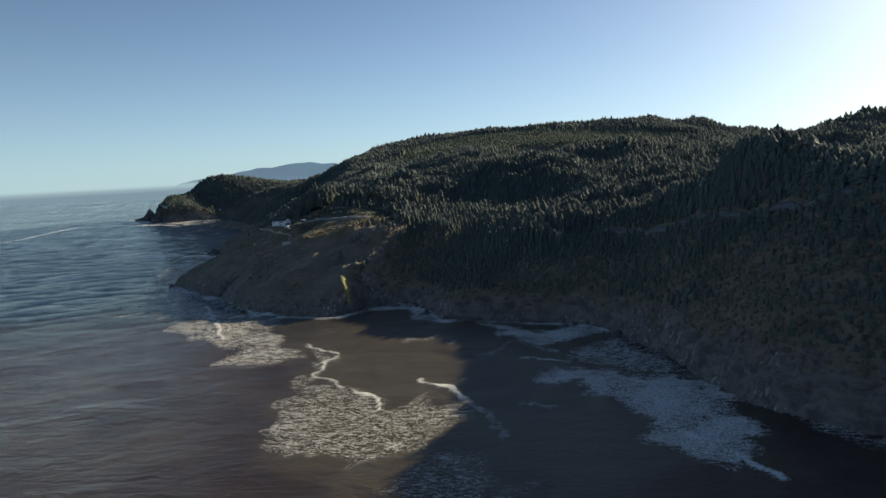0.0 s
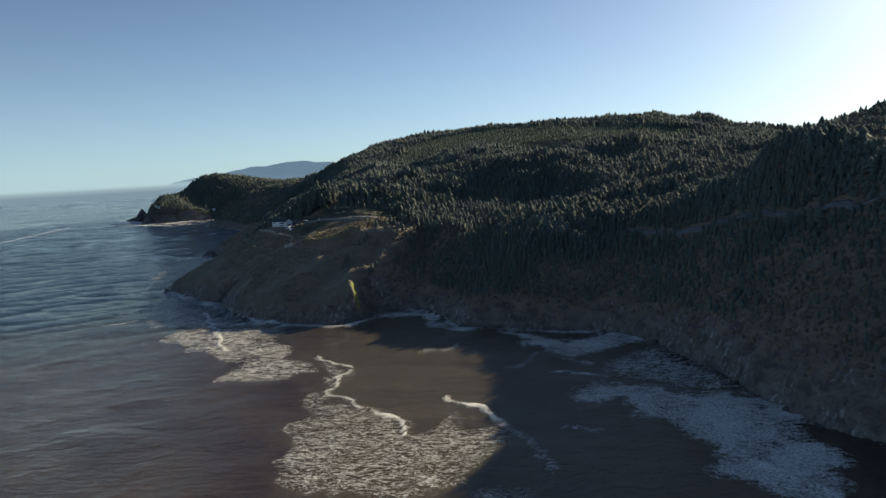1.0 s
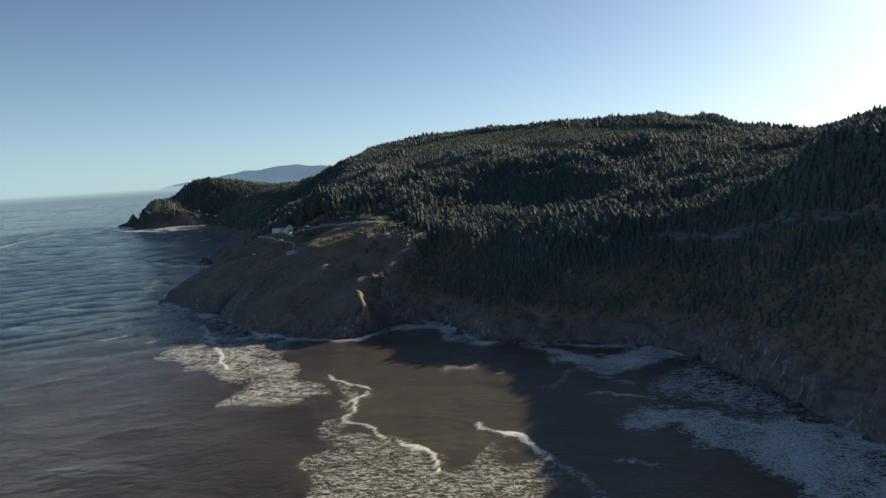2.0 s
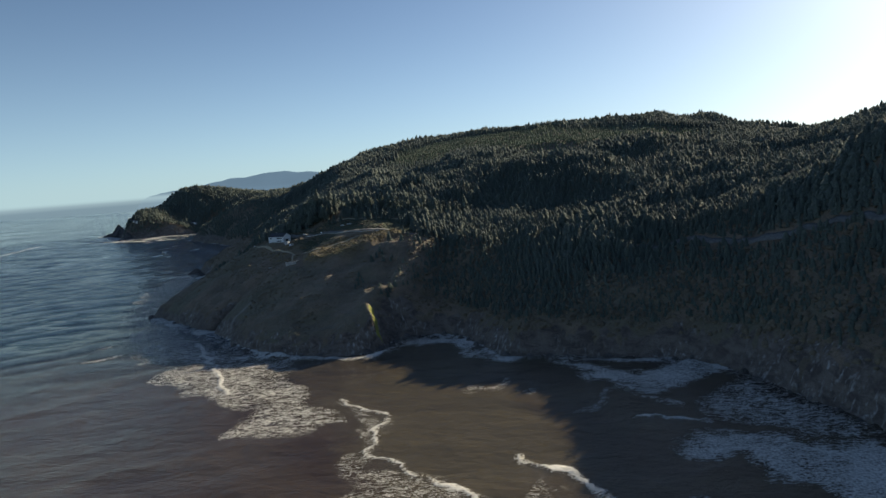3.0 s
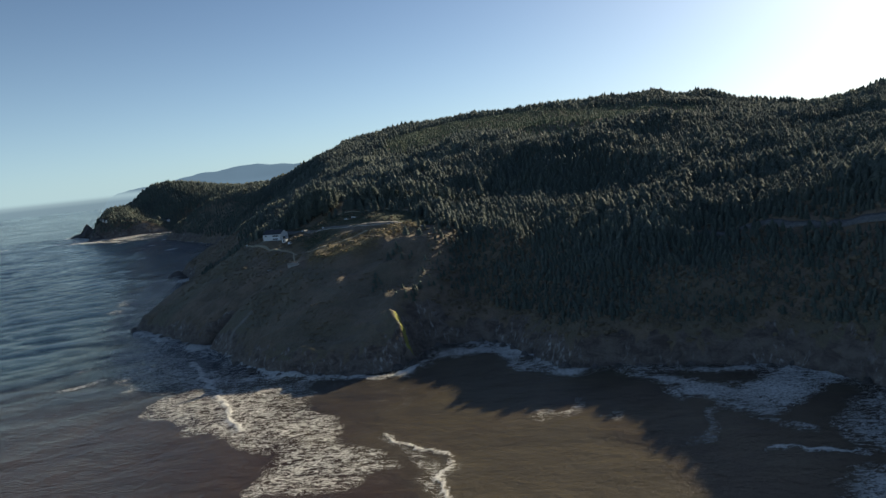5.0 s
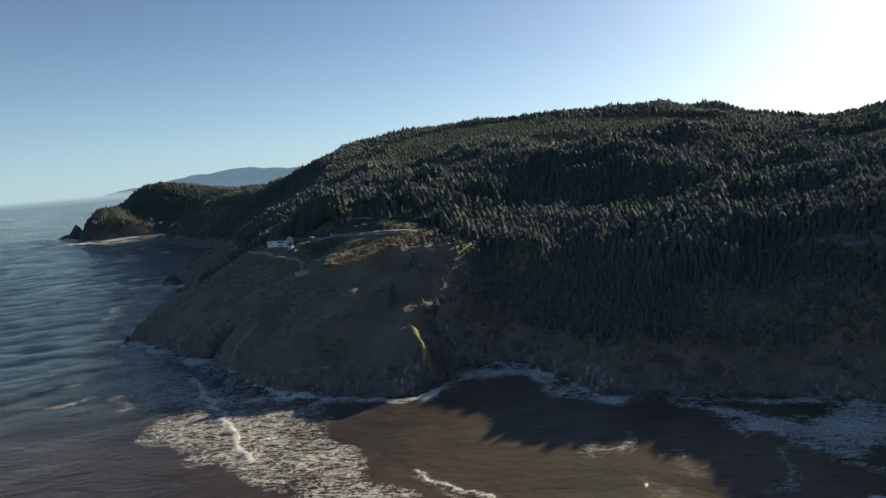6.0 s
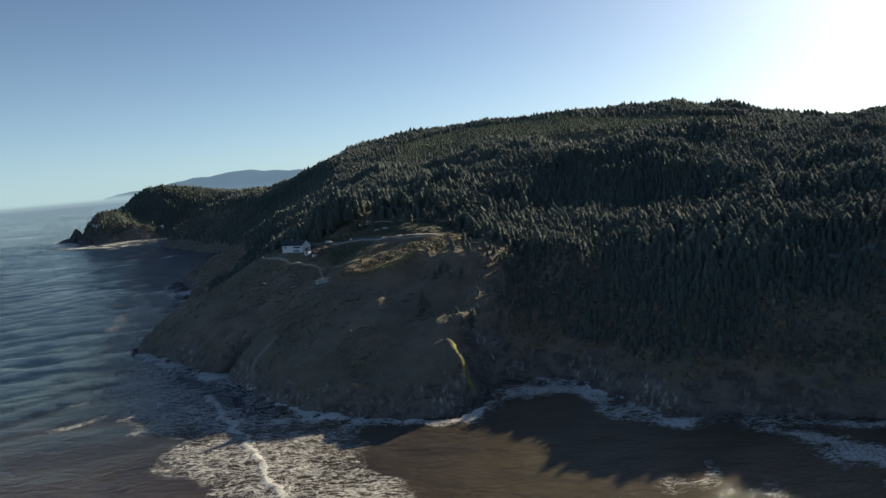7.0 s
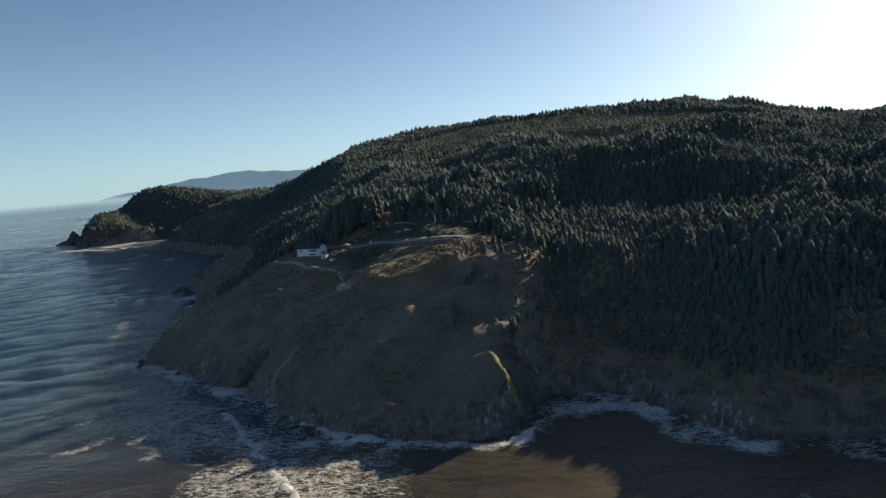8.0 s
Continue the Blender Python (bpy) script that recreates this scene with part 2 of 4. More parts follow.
def ground(x, y, d=None):
    """Height of the bare ground, in plan units (numpy arrays)."""
    if d is None:
        d = inland(x, y)
    wob = fbm(x, y, 60, 4, 3) * 7 * smooth(0, 40, d) + fbm(x, y, 14, 3, 8) * 1.8
    dd = np.maximum(d + wob * 0.8, d * 0.3)
    side = (0.35 * smooth(-110, 60, x) + 0.65 * smooth(10, 150, x) + 0.8 * smooth(60, 190, x) * smooth(780, 600, y)) * smooth(1500, 900, y)
    grow = 1 + 0.55 * side + 0.4 * smooth(1500, 2000, y) + 1.6 * smooth(2550, 2650, y) + 0.9 * np.exp(-((x + 985) / 110) ** 2 - ((y - 2300) / 110) ** 2) + 0.8 * np.exp(-((x + 234) / 20) ** 2 - ((y - 806) / 40) ** 2)
    grow = grow - 0.24 * smooth(-455, -530, x) * smooth(1400, 1250, y) * smooth(900, 970, y)
    e = dd * grow
    coast = np.interp(e, [-60, -12, 0, 4, 14, 26, 60, 90, 120, 150, 200, 300, 900], [-40, -6, -0.5, 7, 20, 28, 48, 62, 73, 87, 106, 150, 450])
    up = upland(x, y) + fbm(x, y, 150, 4, 21) * (20 - 15 * smooth(1500, 1950, y)) * smooth(110, 380, d) + fbm(x, y, 30, 3, 5) * 1.2
    k = 14.0
    hgt = np.clip(0.5 + 0.5 * (up - coast) / k, 0, 1)
    z = up * (1 - hgt) + coast * hgt - k * hgt * (1 - hgt)
    # gullies and broken rock on the sea cliffs
    rock = smooth(30, 6, dd) * smooth(-8, 2, d)
    z = z + rock * (np.abs(fbm(x, y, 13, 4, 31)) * 7 - 3) - smooth(8, 60, d) * smooth(260, 90, d) * np.abs(fbm(x, y, 45, 3, 44)) * (5 - 4.4 * np.exp(-((x + 285) / 62) ** 2 - ((y - 835) / 70) ** 2))
    # the spur that runs down to the corner of the cove
    spur = poly_distance(x, y, [(-226, 768), (-238, 797), (-238, 850), (-228, 910), (-218, 960)])
    z = z + 4 * np.exp(-(spur / 8) ** 2) * smooth(806, 790, y) * smooth(755, 772, y)
    edge = poly_distance(x, y, [(-229, 768), (-238, 782), (-240, 787)])
    z = z + 6.5 * np.exp(-(edge / 6.5) ** 2) * smooth(755, 772, y)
    # the sunlit knoll below the road: a gently tilted shelf that breaks off to the sea
    shelf = smooth(7, -7, poly_distance(x, y, KNOLL, True) + fbm(x, y, 22, 2, 46) * 3)
    z = z * (1 - shelf) + (85.6 + 0.16 * (x + 290) + 0.114 * (y - 950) + fbm(x, y, 9, 3, 48) * 0.9) * shelf
    # a rise added to shade the slope below the knoll
    z = z + 6 * np.exp(-((x + 222) / 26) ** 2 - ((y - 915) / 40) ** 2) * smooth(6, 40, d)
    # a shoulder added under the knoll, and the slope hollowed to lie in its shade
    z = z + 12 * np.exp(-((x + 236) / 32) ** 2 - ((y - 918) / 20) ** 2) + 9 * np.exp(-((x + 256) / 20) ** 2 - ((y - 885) / 14) ** 2)
    z = z - (14 * np.exp(-((x + 290) / 43) ** 2 - ((y - 834) / 68) ** 2) + 4 * np.exp(-((x + 269) / 18) ** 2 - ((y - 806) / 16) ** 2)) * smooth(5, 40, d)
    z = z - 9 * np.exp(-((x + 321) / 74) ** 2 - ((y - 771) / 29) ** 2) * np.clip((d - 5) / 35, 0, 1)
    # shoulders raised east of the cove to shade the water, and a hollow to let sun through
    z = z + (19 * np.exp(-((x - 200) / 75) ** 2 - ((y - 710) / 75) ** 2) + 7 * np.exp(-((x - 130) / 50) ** 2 - ((y - 790) / 40) ** 2) - 18 * np.exp(-((x - 28) / 56) ** 2 - ((y - 818) / 40) ** 2)) * smooth(20, 80, d)
    # a hill added with its flank along the sun's bearing, to shade the water
    across = x * math.cos(radians(36)) - y * math.sin(radians(36))
    z = z + 23 * np.exp(-((x - 215) / 48) ** 2 - ((y - 715) / 52) ** 2) * smooth(-294, -276, across)
    # a wooded rib added between the slope and the cove to block the sun
    shade_rib = poly_distance(x, y, [(-214, 830), (-209, 853), (-203, 890), (-194, 950), (-198, 964)])
    z = z + (14 - 6 * smooth(850, 885, y)) * smooth(24, 3, shade_rib + fbm(x, y, 18, 2, 47) * 4)
    # a mound added up-sun of the rib to keep its flank shaded
    z = z + 20 * np.exp(-((x + 140) / 25) ** 2 - ((y - 921) / 25) ** 2)
    # the wooded mound above the building
    z = z + 19 * np.exp(-((x + 374) / 30) ** 2 - ((y - 1126) / 24) ** 2)
    # knobs along the skyline
    z = z + 11 * np.exp(-((x - 362) / 42) ** 2 - ((y - 2195) / 90) ** 2) + 13 * np.exp(-((x - 525) / 42) ** 2 - ((y - 2245) / 90) ** 2) + 13 * np.exp(-((x - 715) / 80) ** 2 - ((y - 2262) / 90) ** 2)
    z = z + 8 * np.exp(-((x + 400) / 150) ** 2 - ((y - 2400) / 120) ** 2) + 6 * np.exp(-((x - 50) / 140) ** 2 - ((y - 2180) / 120) ** 2)
    # the dell between the path and the road
    z = z - 5 * np.exp(-((x + 348) / 20) ** 2 - ((y - 1004) / 16) ** 2)
    # the levelled ground of the building
    pad = smooth(26, 13, np.hypot(x + 408, y - 1048))
    z = z * (1 - pad) + 84.5 * pad
    # a sea cave's gully in the cliff
    z = z - 52 * np.exp(-(((x + 434) * 0.7 + (y - 876) * 0.7) / 18) ** 2 - (((x + 434) * 0.7 - (y - 876) * 0.7) / 7.5) ** 2)
    # beach in the far bay
    bay = smooth(110, 40, np.hypot(x + 1180, (y - 2700) * 0.9) - 90)
    z = np.where(d > 0, z * (1 - bay) + np.minimum(z, d * 0.06) * bay, z)
    return z


def ground_at(x, y):
    return float(ground(np.array([float(x)]), np.array([float(y)]))[0])


def spot(x, y, lift=0.0, turn=0.0):
    """The pose, in metres, of a thing that stands on the ground at a place of the plan."""
    return pose(U * x, U * y, U * ground_at(x, y) + lift, 0, 0, turn)


# ---------------------------------------------------------------- materials
def terrain_material():
    m = Mat("headland_ground", 0.95, 0.15)
    p = m.pos()
    big, mid, fine = m.noise(p, 0.012, 5), m.noise(p, 0.07, 5, 0.6), m.noise(p, 0.7, 4, 0.65)
    grass = m.mix(m.ramp(mid, 0.35, 0.65), rgb(0.175, 0.138, 0.1), rgb(0.265, 0.2, 0.145))
    grass = m.mix(m.ramp(big, 0.45, 0.7), grass, rgb(0.18, 0.162, 0.112))
    grass = m.mix(m.ramp(fine, 0.5, 0.75, 0, 0.5), grass, rgb(0.085, 0.095, 0.06))
    # green of the pasture and dell, darkened further to stand for shade
    grass = m.mix(m.attr("shaded_green"), grass, m.mix(fine, rgb(0.035, 0.045, 0.025), rgb(0.075, 0.082, 0.042)))
    dry = m.mix(m.ramp(fine, 0.3, 0.7), rgb(0.1, 0.07, 0.038), rgb(0.30, 0.225, 0.115))
    col = m.mix(m.math("MULTIPLY", m.attr("dry"), m.ramp(mid, 0.3, 0.55, 0.35, 1)), grass, dry)
    strata = m.noise(m.pos(0.11, 0.11, 0.2), 1.0, 6, 0.65, 0.6)
    rock = m.mix(m.ramp(strata, 0.35, 0.65), rgb(0.105, 0.086, 0.075), rgb(0.215, 0.178, 0.15))
    wash = m.math("MULTIPLY", m.ramp(m.noise(m.pos(0.45, 0.45, 0.05), 1.0, 4, 0.6, 0.3), 0.5, 0.72), m.ramp(m.noise(p, 0.03, 3), 0.42, 0.62))
    rock = m.mix(wash, rock, rgb(0.46, 0.44, 0.41))
    col = m.mix(m.ramp(m.math("ADD", m.attr("rock"), m.math("MULTIPLY", m.math("SUBTRACT", mid, 0.5), 1.2)), 0.35, 0.65), col, rock)
    col = m.mix(m.ramp(m.math("ADD", m.attr("moss"), m.math("MULTIPLY", m.math("SUBTRACT", fine, 0.5), 0.7)), 0.35, 0.6), col, rgb(0.28, 0.27, 0.07))
    col = m.mix(m.attr("sand"), col, m.mix(fine, rgb(0.17, 0.14, 0.11), rgb(0.27, 0.23, 0.18)))
    col = m.mix(m.math("MULTIPLY", m.attr("scar"), 0.8), col, m.mix(fine, rgb(0.26, 0.24, 0.21), rgb(0.42, 0.39, 0.35)))
    m.base(col)
    m.fuzz(0.08)
    h = m.math("ADD", m.math("MULTIPLY", mid, 3.0), m.math("MULTIPLY", fine, 0.7))
    m.bump(m.math("ADD", h, m.math("MULTIPLY", m.noise(p, 0.22, 4, 0.6), 2.2)), 0.8, 1.0)
    return m.m


def sea_material():
    m = Mat("sea", 0.2, 0.5)
    m.b.inputs["IOR"].default_value = 1.33
    p = m.pos()
    silt = m.attr("silt")
    swirl = m.noise(p, 0.008, 5, 0.6, 1.5)
    brown = m.mix(m.math("MULTIPLY", m.attr("cove"), m.ramp(swirl, 0.3, 0.6, 0.5, 1)), m.mix(m.ramp(swirl, 0.35, 0.65), rgb(0.044, 0.028, 0.022), rgb(0.07, 0.05, 0.037)), rgb(0.092, 0.075, 0.048))
    blue = m.mix(m.ramp(m.noise(p, 0.004, 4), 0.3, 0.7), rgb(0.011, 0.029, 0.055), rgb(0.019, 0.041, 0.072))
    water = m.mix(m.ramp(m.math("ADD", silt, m.math("MULTIPLY", m.math("SUBTRACT", swirl, 0.5), 0.5)), 0.08, 0.92), blue, brown)
    # lacing of the foam: a net of thin wandering lines that thickens towards the breakers
    warp = m.add("VectorMath", i0=m.add("TexNoise", Vector=p, Scale=0.09, Detail=4.0, Roughness=0.62).outputs["Color"], i1=(0.5, 0.5, 0.5))
    warp.operation = "SUBTRACT"
    push = m.add("VectorMath", i0=warp.outputs[0], i1=(20.0, 11.0, 0.0))
    push.operation = "MULTIPLY"
    flow = m.add("VectorMath", i0=p, i1=push.outputs[0])
    flow.operation = "ADD"

    sway = m.add("VectorMath", i0=warp.outputs[0], i1=(9.0, 6.0, 0.0))
    sway.operation = "MULTIPLY"
    drift = m.add("VectorMath", i0=p, i1=sway.outputs[0])
    drift.operation = "ADD"

    def net(sx, sy, scale):
        v = m.add("Mapping", Vector=flow.outputs[0])
        v.inputs["Scale"].default_value = (sx, sy, 0)
        n = m.add("TexVoronoi", Vector=v.outputs[0], Scale=scale)
        n.feature = "DISTANCE_TO_EDGE"
        return n.outputs["Distance"]
    def streaks(sx, sy, shift, width):
        """Thin broken lines drawn out by the backwash."""
        v = m.add("Mapping", Vector=drift.outputs[0])
        v.inputs["Scale"].default_value, v.inputs["Location"].default_value = (sx, sy, 0), (shift, shift * 0.7, 0)
        v.inputs["Rotation"].default_value = (0, 0, radians(9))
        off = m.math("ABSOLUTE", m.math("SUBTRACT", m.noise(v.outputs[0], 1.0, 3, 0.6), 0.5))
        return m.ramp(off, m.math("MULTIPLY", width, 0.25), width, 1, 0)
    grain = m.noise(p, 0.9, 3, 0.7)
    patch = m.noise(p, 0.045, 4, 0.6)
    f = m.attr("foam")
    drive = m.math("ADD", f, m.math("MULTIPLY", m.math("SUBTRACT", patch, 0.5), 0.6))
    w = m.ramp(drive, 0.25, 1.0, 0.025, 0.13, False)
    thread = m.ramp(drive, 0.2, 1.0, 0.009, 0.042, False)
    gaps = m.ramp(m.noise(p, 0.16, 3, 0.6), 0.38, 0.6, 0.0, 1)
    wide = m.math("MULTIPLY", m.ramp(net(0.4, 0.8, 0.3), m.math("MULTIPLY", w, 0.35), w, 1, 0), m.math("MULTIPLY", gaps, m.ramp(drive, 0.4, 0.8, 0.15, 1)))
    thin = m.math("MULTIPLY", m.ramp(net(0.5, 1.0, 0.6), m.math("MULTIPLY", w, 0.3), w, 0.9, 0), m.ramp(drive, 0.6, 0.85))
    drawn = m.math("MAXIMUM", streaks(0.09, 0.27, 0.0, thread), m.math("MULTIPLY", streaks(0.15, 0.46, 31.0, thread), 0.9))
    lines = m.math("MULTIPLY", m.math("MAXIMUM", drawn, m.math("MAXIMUM", wide, m.math("MULTIPLY", thin, gaps))), m.ramp(grain, 0.3, 0.5, 0.7, 1))
    solid = m.ramp(m.math("ADD", drive, m.math("MULTIPLY", m.math("SUBTRACT", grain, 0.5), 0.7)), 0.74, 1.0)
    foam = m.math("MULTIPLY", m.math("MAXIMUM", lines, solid), m.ramp(f, 0.06, 0.26))
    white = m.mix(m.ramp(grain, 0.3, 0.7), rgb(0.55, 0.52, 0.47), rgb(0.82, 0.8, 0.75))
    m.base(m.mix(foam, water, white))
    slick = m.ramp(m.noise(m.pos(0.4, 1, 1), 0.007, 4, 0.6, 0.8), 0.35, 0.65, 0.04, 0.12)
    m.put(m.b, "Roughness", m.math("MAXIMUM", slick, m.math("MULTIPLY", foam, 0.9)))
    m.put(m.b, "Specular IOR Level", m.ramp(foam, 0, 1, 0.36, 0.15))
    turned = m.add("Mapping", Vector=p)
    turned.inputs["Rotation"].default_value = (0, 0, radians(-28))
    turned.inputs["Scale"].default_value = (0.6, 1.0, 1)
    w1 = m.noise(turned.outputs[0], 0.13, 4, 0.6, 0.4)
    w2 = m.noise(turned.outputs[0], 0.42, 5, 0.7, 0.3)
    w3 = m.noise(m.pos(0.7, 1.0, 1.0), 1.3, 3, 0.55)
    h = m.math("ADD", m.math("MULTIPLY", w1, m.ramp(silt, 0.3, 0.9, 4.2, 1.2)), m.math("ADD", m.math("MULTIPLY", w2, m.ramp(silt, 0.3, 0.9, 3.2, 0.5)), m.math("MULTIPLY", w3, 0.34)))
    w0 = m.noise(turned.outputs[0], 0.035, 3, 0.5, 0.5)
    h = m.math("ADD", h, m.math("MULTIPLY", w0, m.ramp(silt, 0.3, 0.9, 5.5, 2.6)))
    h = m.math("ADD", h, m.math("MULTIPLY", foam, 0.35))
    m.bump(h, 0.85, 1.0)
    return m.m


def crown_material(name, dark, light):
    m = Mat(name, 0.9, 0.15)
    p = m.pos()
    t = m.attr("tint")
    col = m.mix(t, rgb(*dark), rgb(*light))
    col = m.mix(m.ramp(m.noise(p, 0.9, 4, 0.7), 0.4, 0.75, 0, 0.6), col, rgb(*[c * 0.45 for c in dark]))
    m.base(col)
    m.bump(m.noise(p, 2.2, 3, 0.7), 0.6, 0.4)
    m.fuzz(0.12)
    # needles let the low sun through
    thin = m.add("BsdfTranslucent", Color=m.mix(0.5, col, rgb(0.14, 0.15, 0.04)))
    both = m.add("MixShader", Fac=0.12)
    m.nt.links.new(m.b.outputs[0], both.inputs[1])
    m.nt.links.new(thin.outputs[0], both.inputs[2])
    m.nt.links.new(both.outputs[0], m.nt.nodes["Material Output"].inputs[0])
    return m.m


GROUND = terrain_material()
SEA = sea_material()
CROWN = crown_material("conifer_needles", (0.094, 0.114, 0.096), (0.152, 0.175, 0.14))
YOUNG = crown_material("young_conifer_needles", (0.125, 0.16, 0.1), (0.185, 0.215, 0.135))
SHRUB = crown_material("coastal_shrub", (0.165, 0.132, 0.094), (0.24, 0.192, 0.132))
STRAW = crown_material("dry_grass_blades", (0.13, 0.09, 0.045), (0.34, 0.26, 0.13))
BARK = plain("bark", (0.09, 0.065, 0.05), 0.95, 0.4, 1.5)
WHITE = plain("white_painted_boards", (0.8, 0.8, 0.78), 0.6, 0.06, 0.8)
ROOF = plain("dark_roof_shingles", (0.07, 0.075, 0.085), 0.85, 0.3, 2.0)
GLASS = plain("dark_window_glass", (0.02, 0.022, 0.026), 0.08, 0.1, 1.0, 0.5)
TRIM = plain("grey_window_trim", (0.5, 0.5, 0.5), 0.6, 0.1, 1.0)
ASPHALT = plain("worn_asphalt", (0.2, 0.195, 0.185), 0.9, 0.25, 0.5)
GRAVEL = plain("pale_gravel", (0.44, 0.38, 0.27), 0.95, 0.25, 0.8)
CONCRETE = plain("weathered_concrete", (0.42, 0.41, 0.39), 0.85, 0.2, 0.8)
STEEL = plain("galvanised_steel", (0.5, 0.5, 0.5), 0.45, 0.15, 3.0, 0.5, 0.8)
WOOD = plain("weathered_wood", (0.28, 0.24, 0.2), 0.85, 0.3, 2.0)
BASALT = plain("wet_basalt", (0.11, 0.1, 0.095), 0.7, 0.5, 0.15)


# ---------------------------------------------------------------- ground and sea
SCAR = [(-401, 843), (-393, 856), (-385, 868)]      # a pale slip of bare stone above the cliff


def build_ground():
    xs = grid_axis((-2100, -720, 24), (-720, -262, 4.5), (-262, -206, 1.6), (-206, 260, 4.5), (260, 700, 14), (700, 1700, 40), (1700, 7700, 300))
    ys = grid_axis((-650, 330, 40), (330, 700, 6), (700, 755, 4.5), (755, 812, 1.6), (812, 1150, 4.5), (1150, 1700, 12), (1700, 3500, 22), (3500, 8800, 300))
    X, Y = np.meshgrid(xs, ys)
    d = inland(X, Y)
    z = ground(X, Y, d)
    gx, gy = np.gradient(z, ys, xs)[1], np.gradient(z, ys, xs)[0]
    steep = np.hypot(gx, gy)
    rock = np.clip(smooth(0.8, 1.5, steep) * smooth(58, 22, z) + smooth(11, 3, z) * smooth(0.25, 0.6, steep), 0, 1)
    sand = smooth(6, 2, z) * smooth(0.3, 0.1, steep)
    knoll = poly_distance(X, Y, KNOLL, True) + fbm(X, Y, 20, 3, 77) * 6
    lawn = poly_distance(X, Y, [(-440, 1020), (-380, 960), (-352, 962), (-360, 1000), (-395, 1025), (-430, 1045)], True) + fbm(X, Y, 16, 3, 78) * 8
    dry = np.maximum(smooth(8, -8, knoll), 0.45 * smooth(6, -8, lawn))
    pasture = poly_distance(X, Y, [(-400, 1062), (-352, 1040), (-285, 1003), (-215, 985), (-200, 1040), (-228, 1062), (-300, 1070), (-345, 1088)], True) + fbm(X, Y, 16, 3, 80) * 6
    dell = poly_distance(X, Y, [(-392, 1040), (-352, 1036), (-320, 1010), (-314, 984), (-340, 972), (-372, 996), (-388, 1018)], True) + fbm(X, Y, 14, 3, 81) * 4
    # dark grass mask, laid where the pasture and dell fall in shade
    shaded_green = np.maximum(smooth(6, -6, pasture), smooth(5, -5, dell)) * (1 - dry)
    line = poly_distance(X, Y, [(-225, 769), (-229, 776), (-234, 786), (-237, 796)])
    moss = smooth(4.0, 1.0, line + fbm(X, Y, 5, 2, 79) * 1.2)
    slip = poly_distance(X, Y, SCAR)
    scar = smooth(3.6, 1.2, slip + fbm(X, Y, 6, 2, 83) * 1.3)
    keep = ((d[:-1, :-1] > -22) | (d[1:, 1:] > -22) | (d[:-1, 1:] > -22) | (d[1:, :-1] > -22))
    verts = U * np.stack([X, Y, z], -1).reshape(-1, 3)
    at = {"rock": rock.ravel(), "sand": sand.ravel(), "dry": dry.ravel(), "shaded_green": shaded_green.ravel(), "moss": moss.ravel(), "scar": scar.ravel()}
    v, f, at = compact(verts, grid_faces(keep), at)
    ob = new("ground", raw_mesh("ground", v, f, [GROUND], at))
    tagged(ob, "steep grassy coastal headland with dark rock cliffs above the sea", "ground", kind="structure")


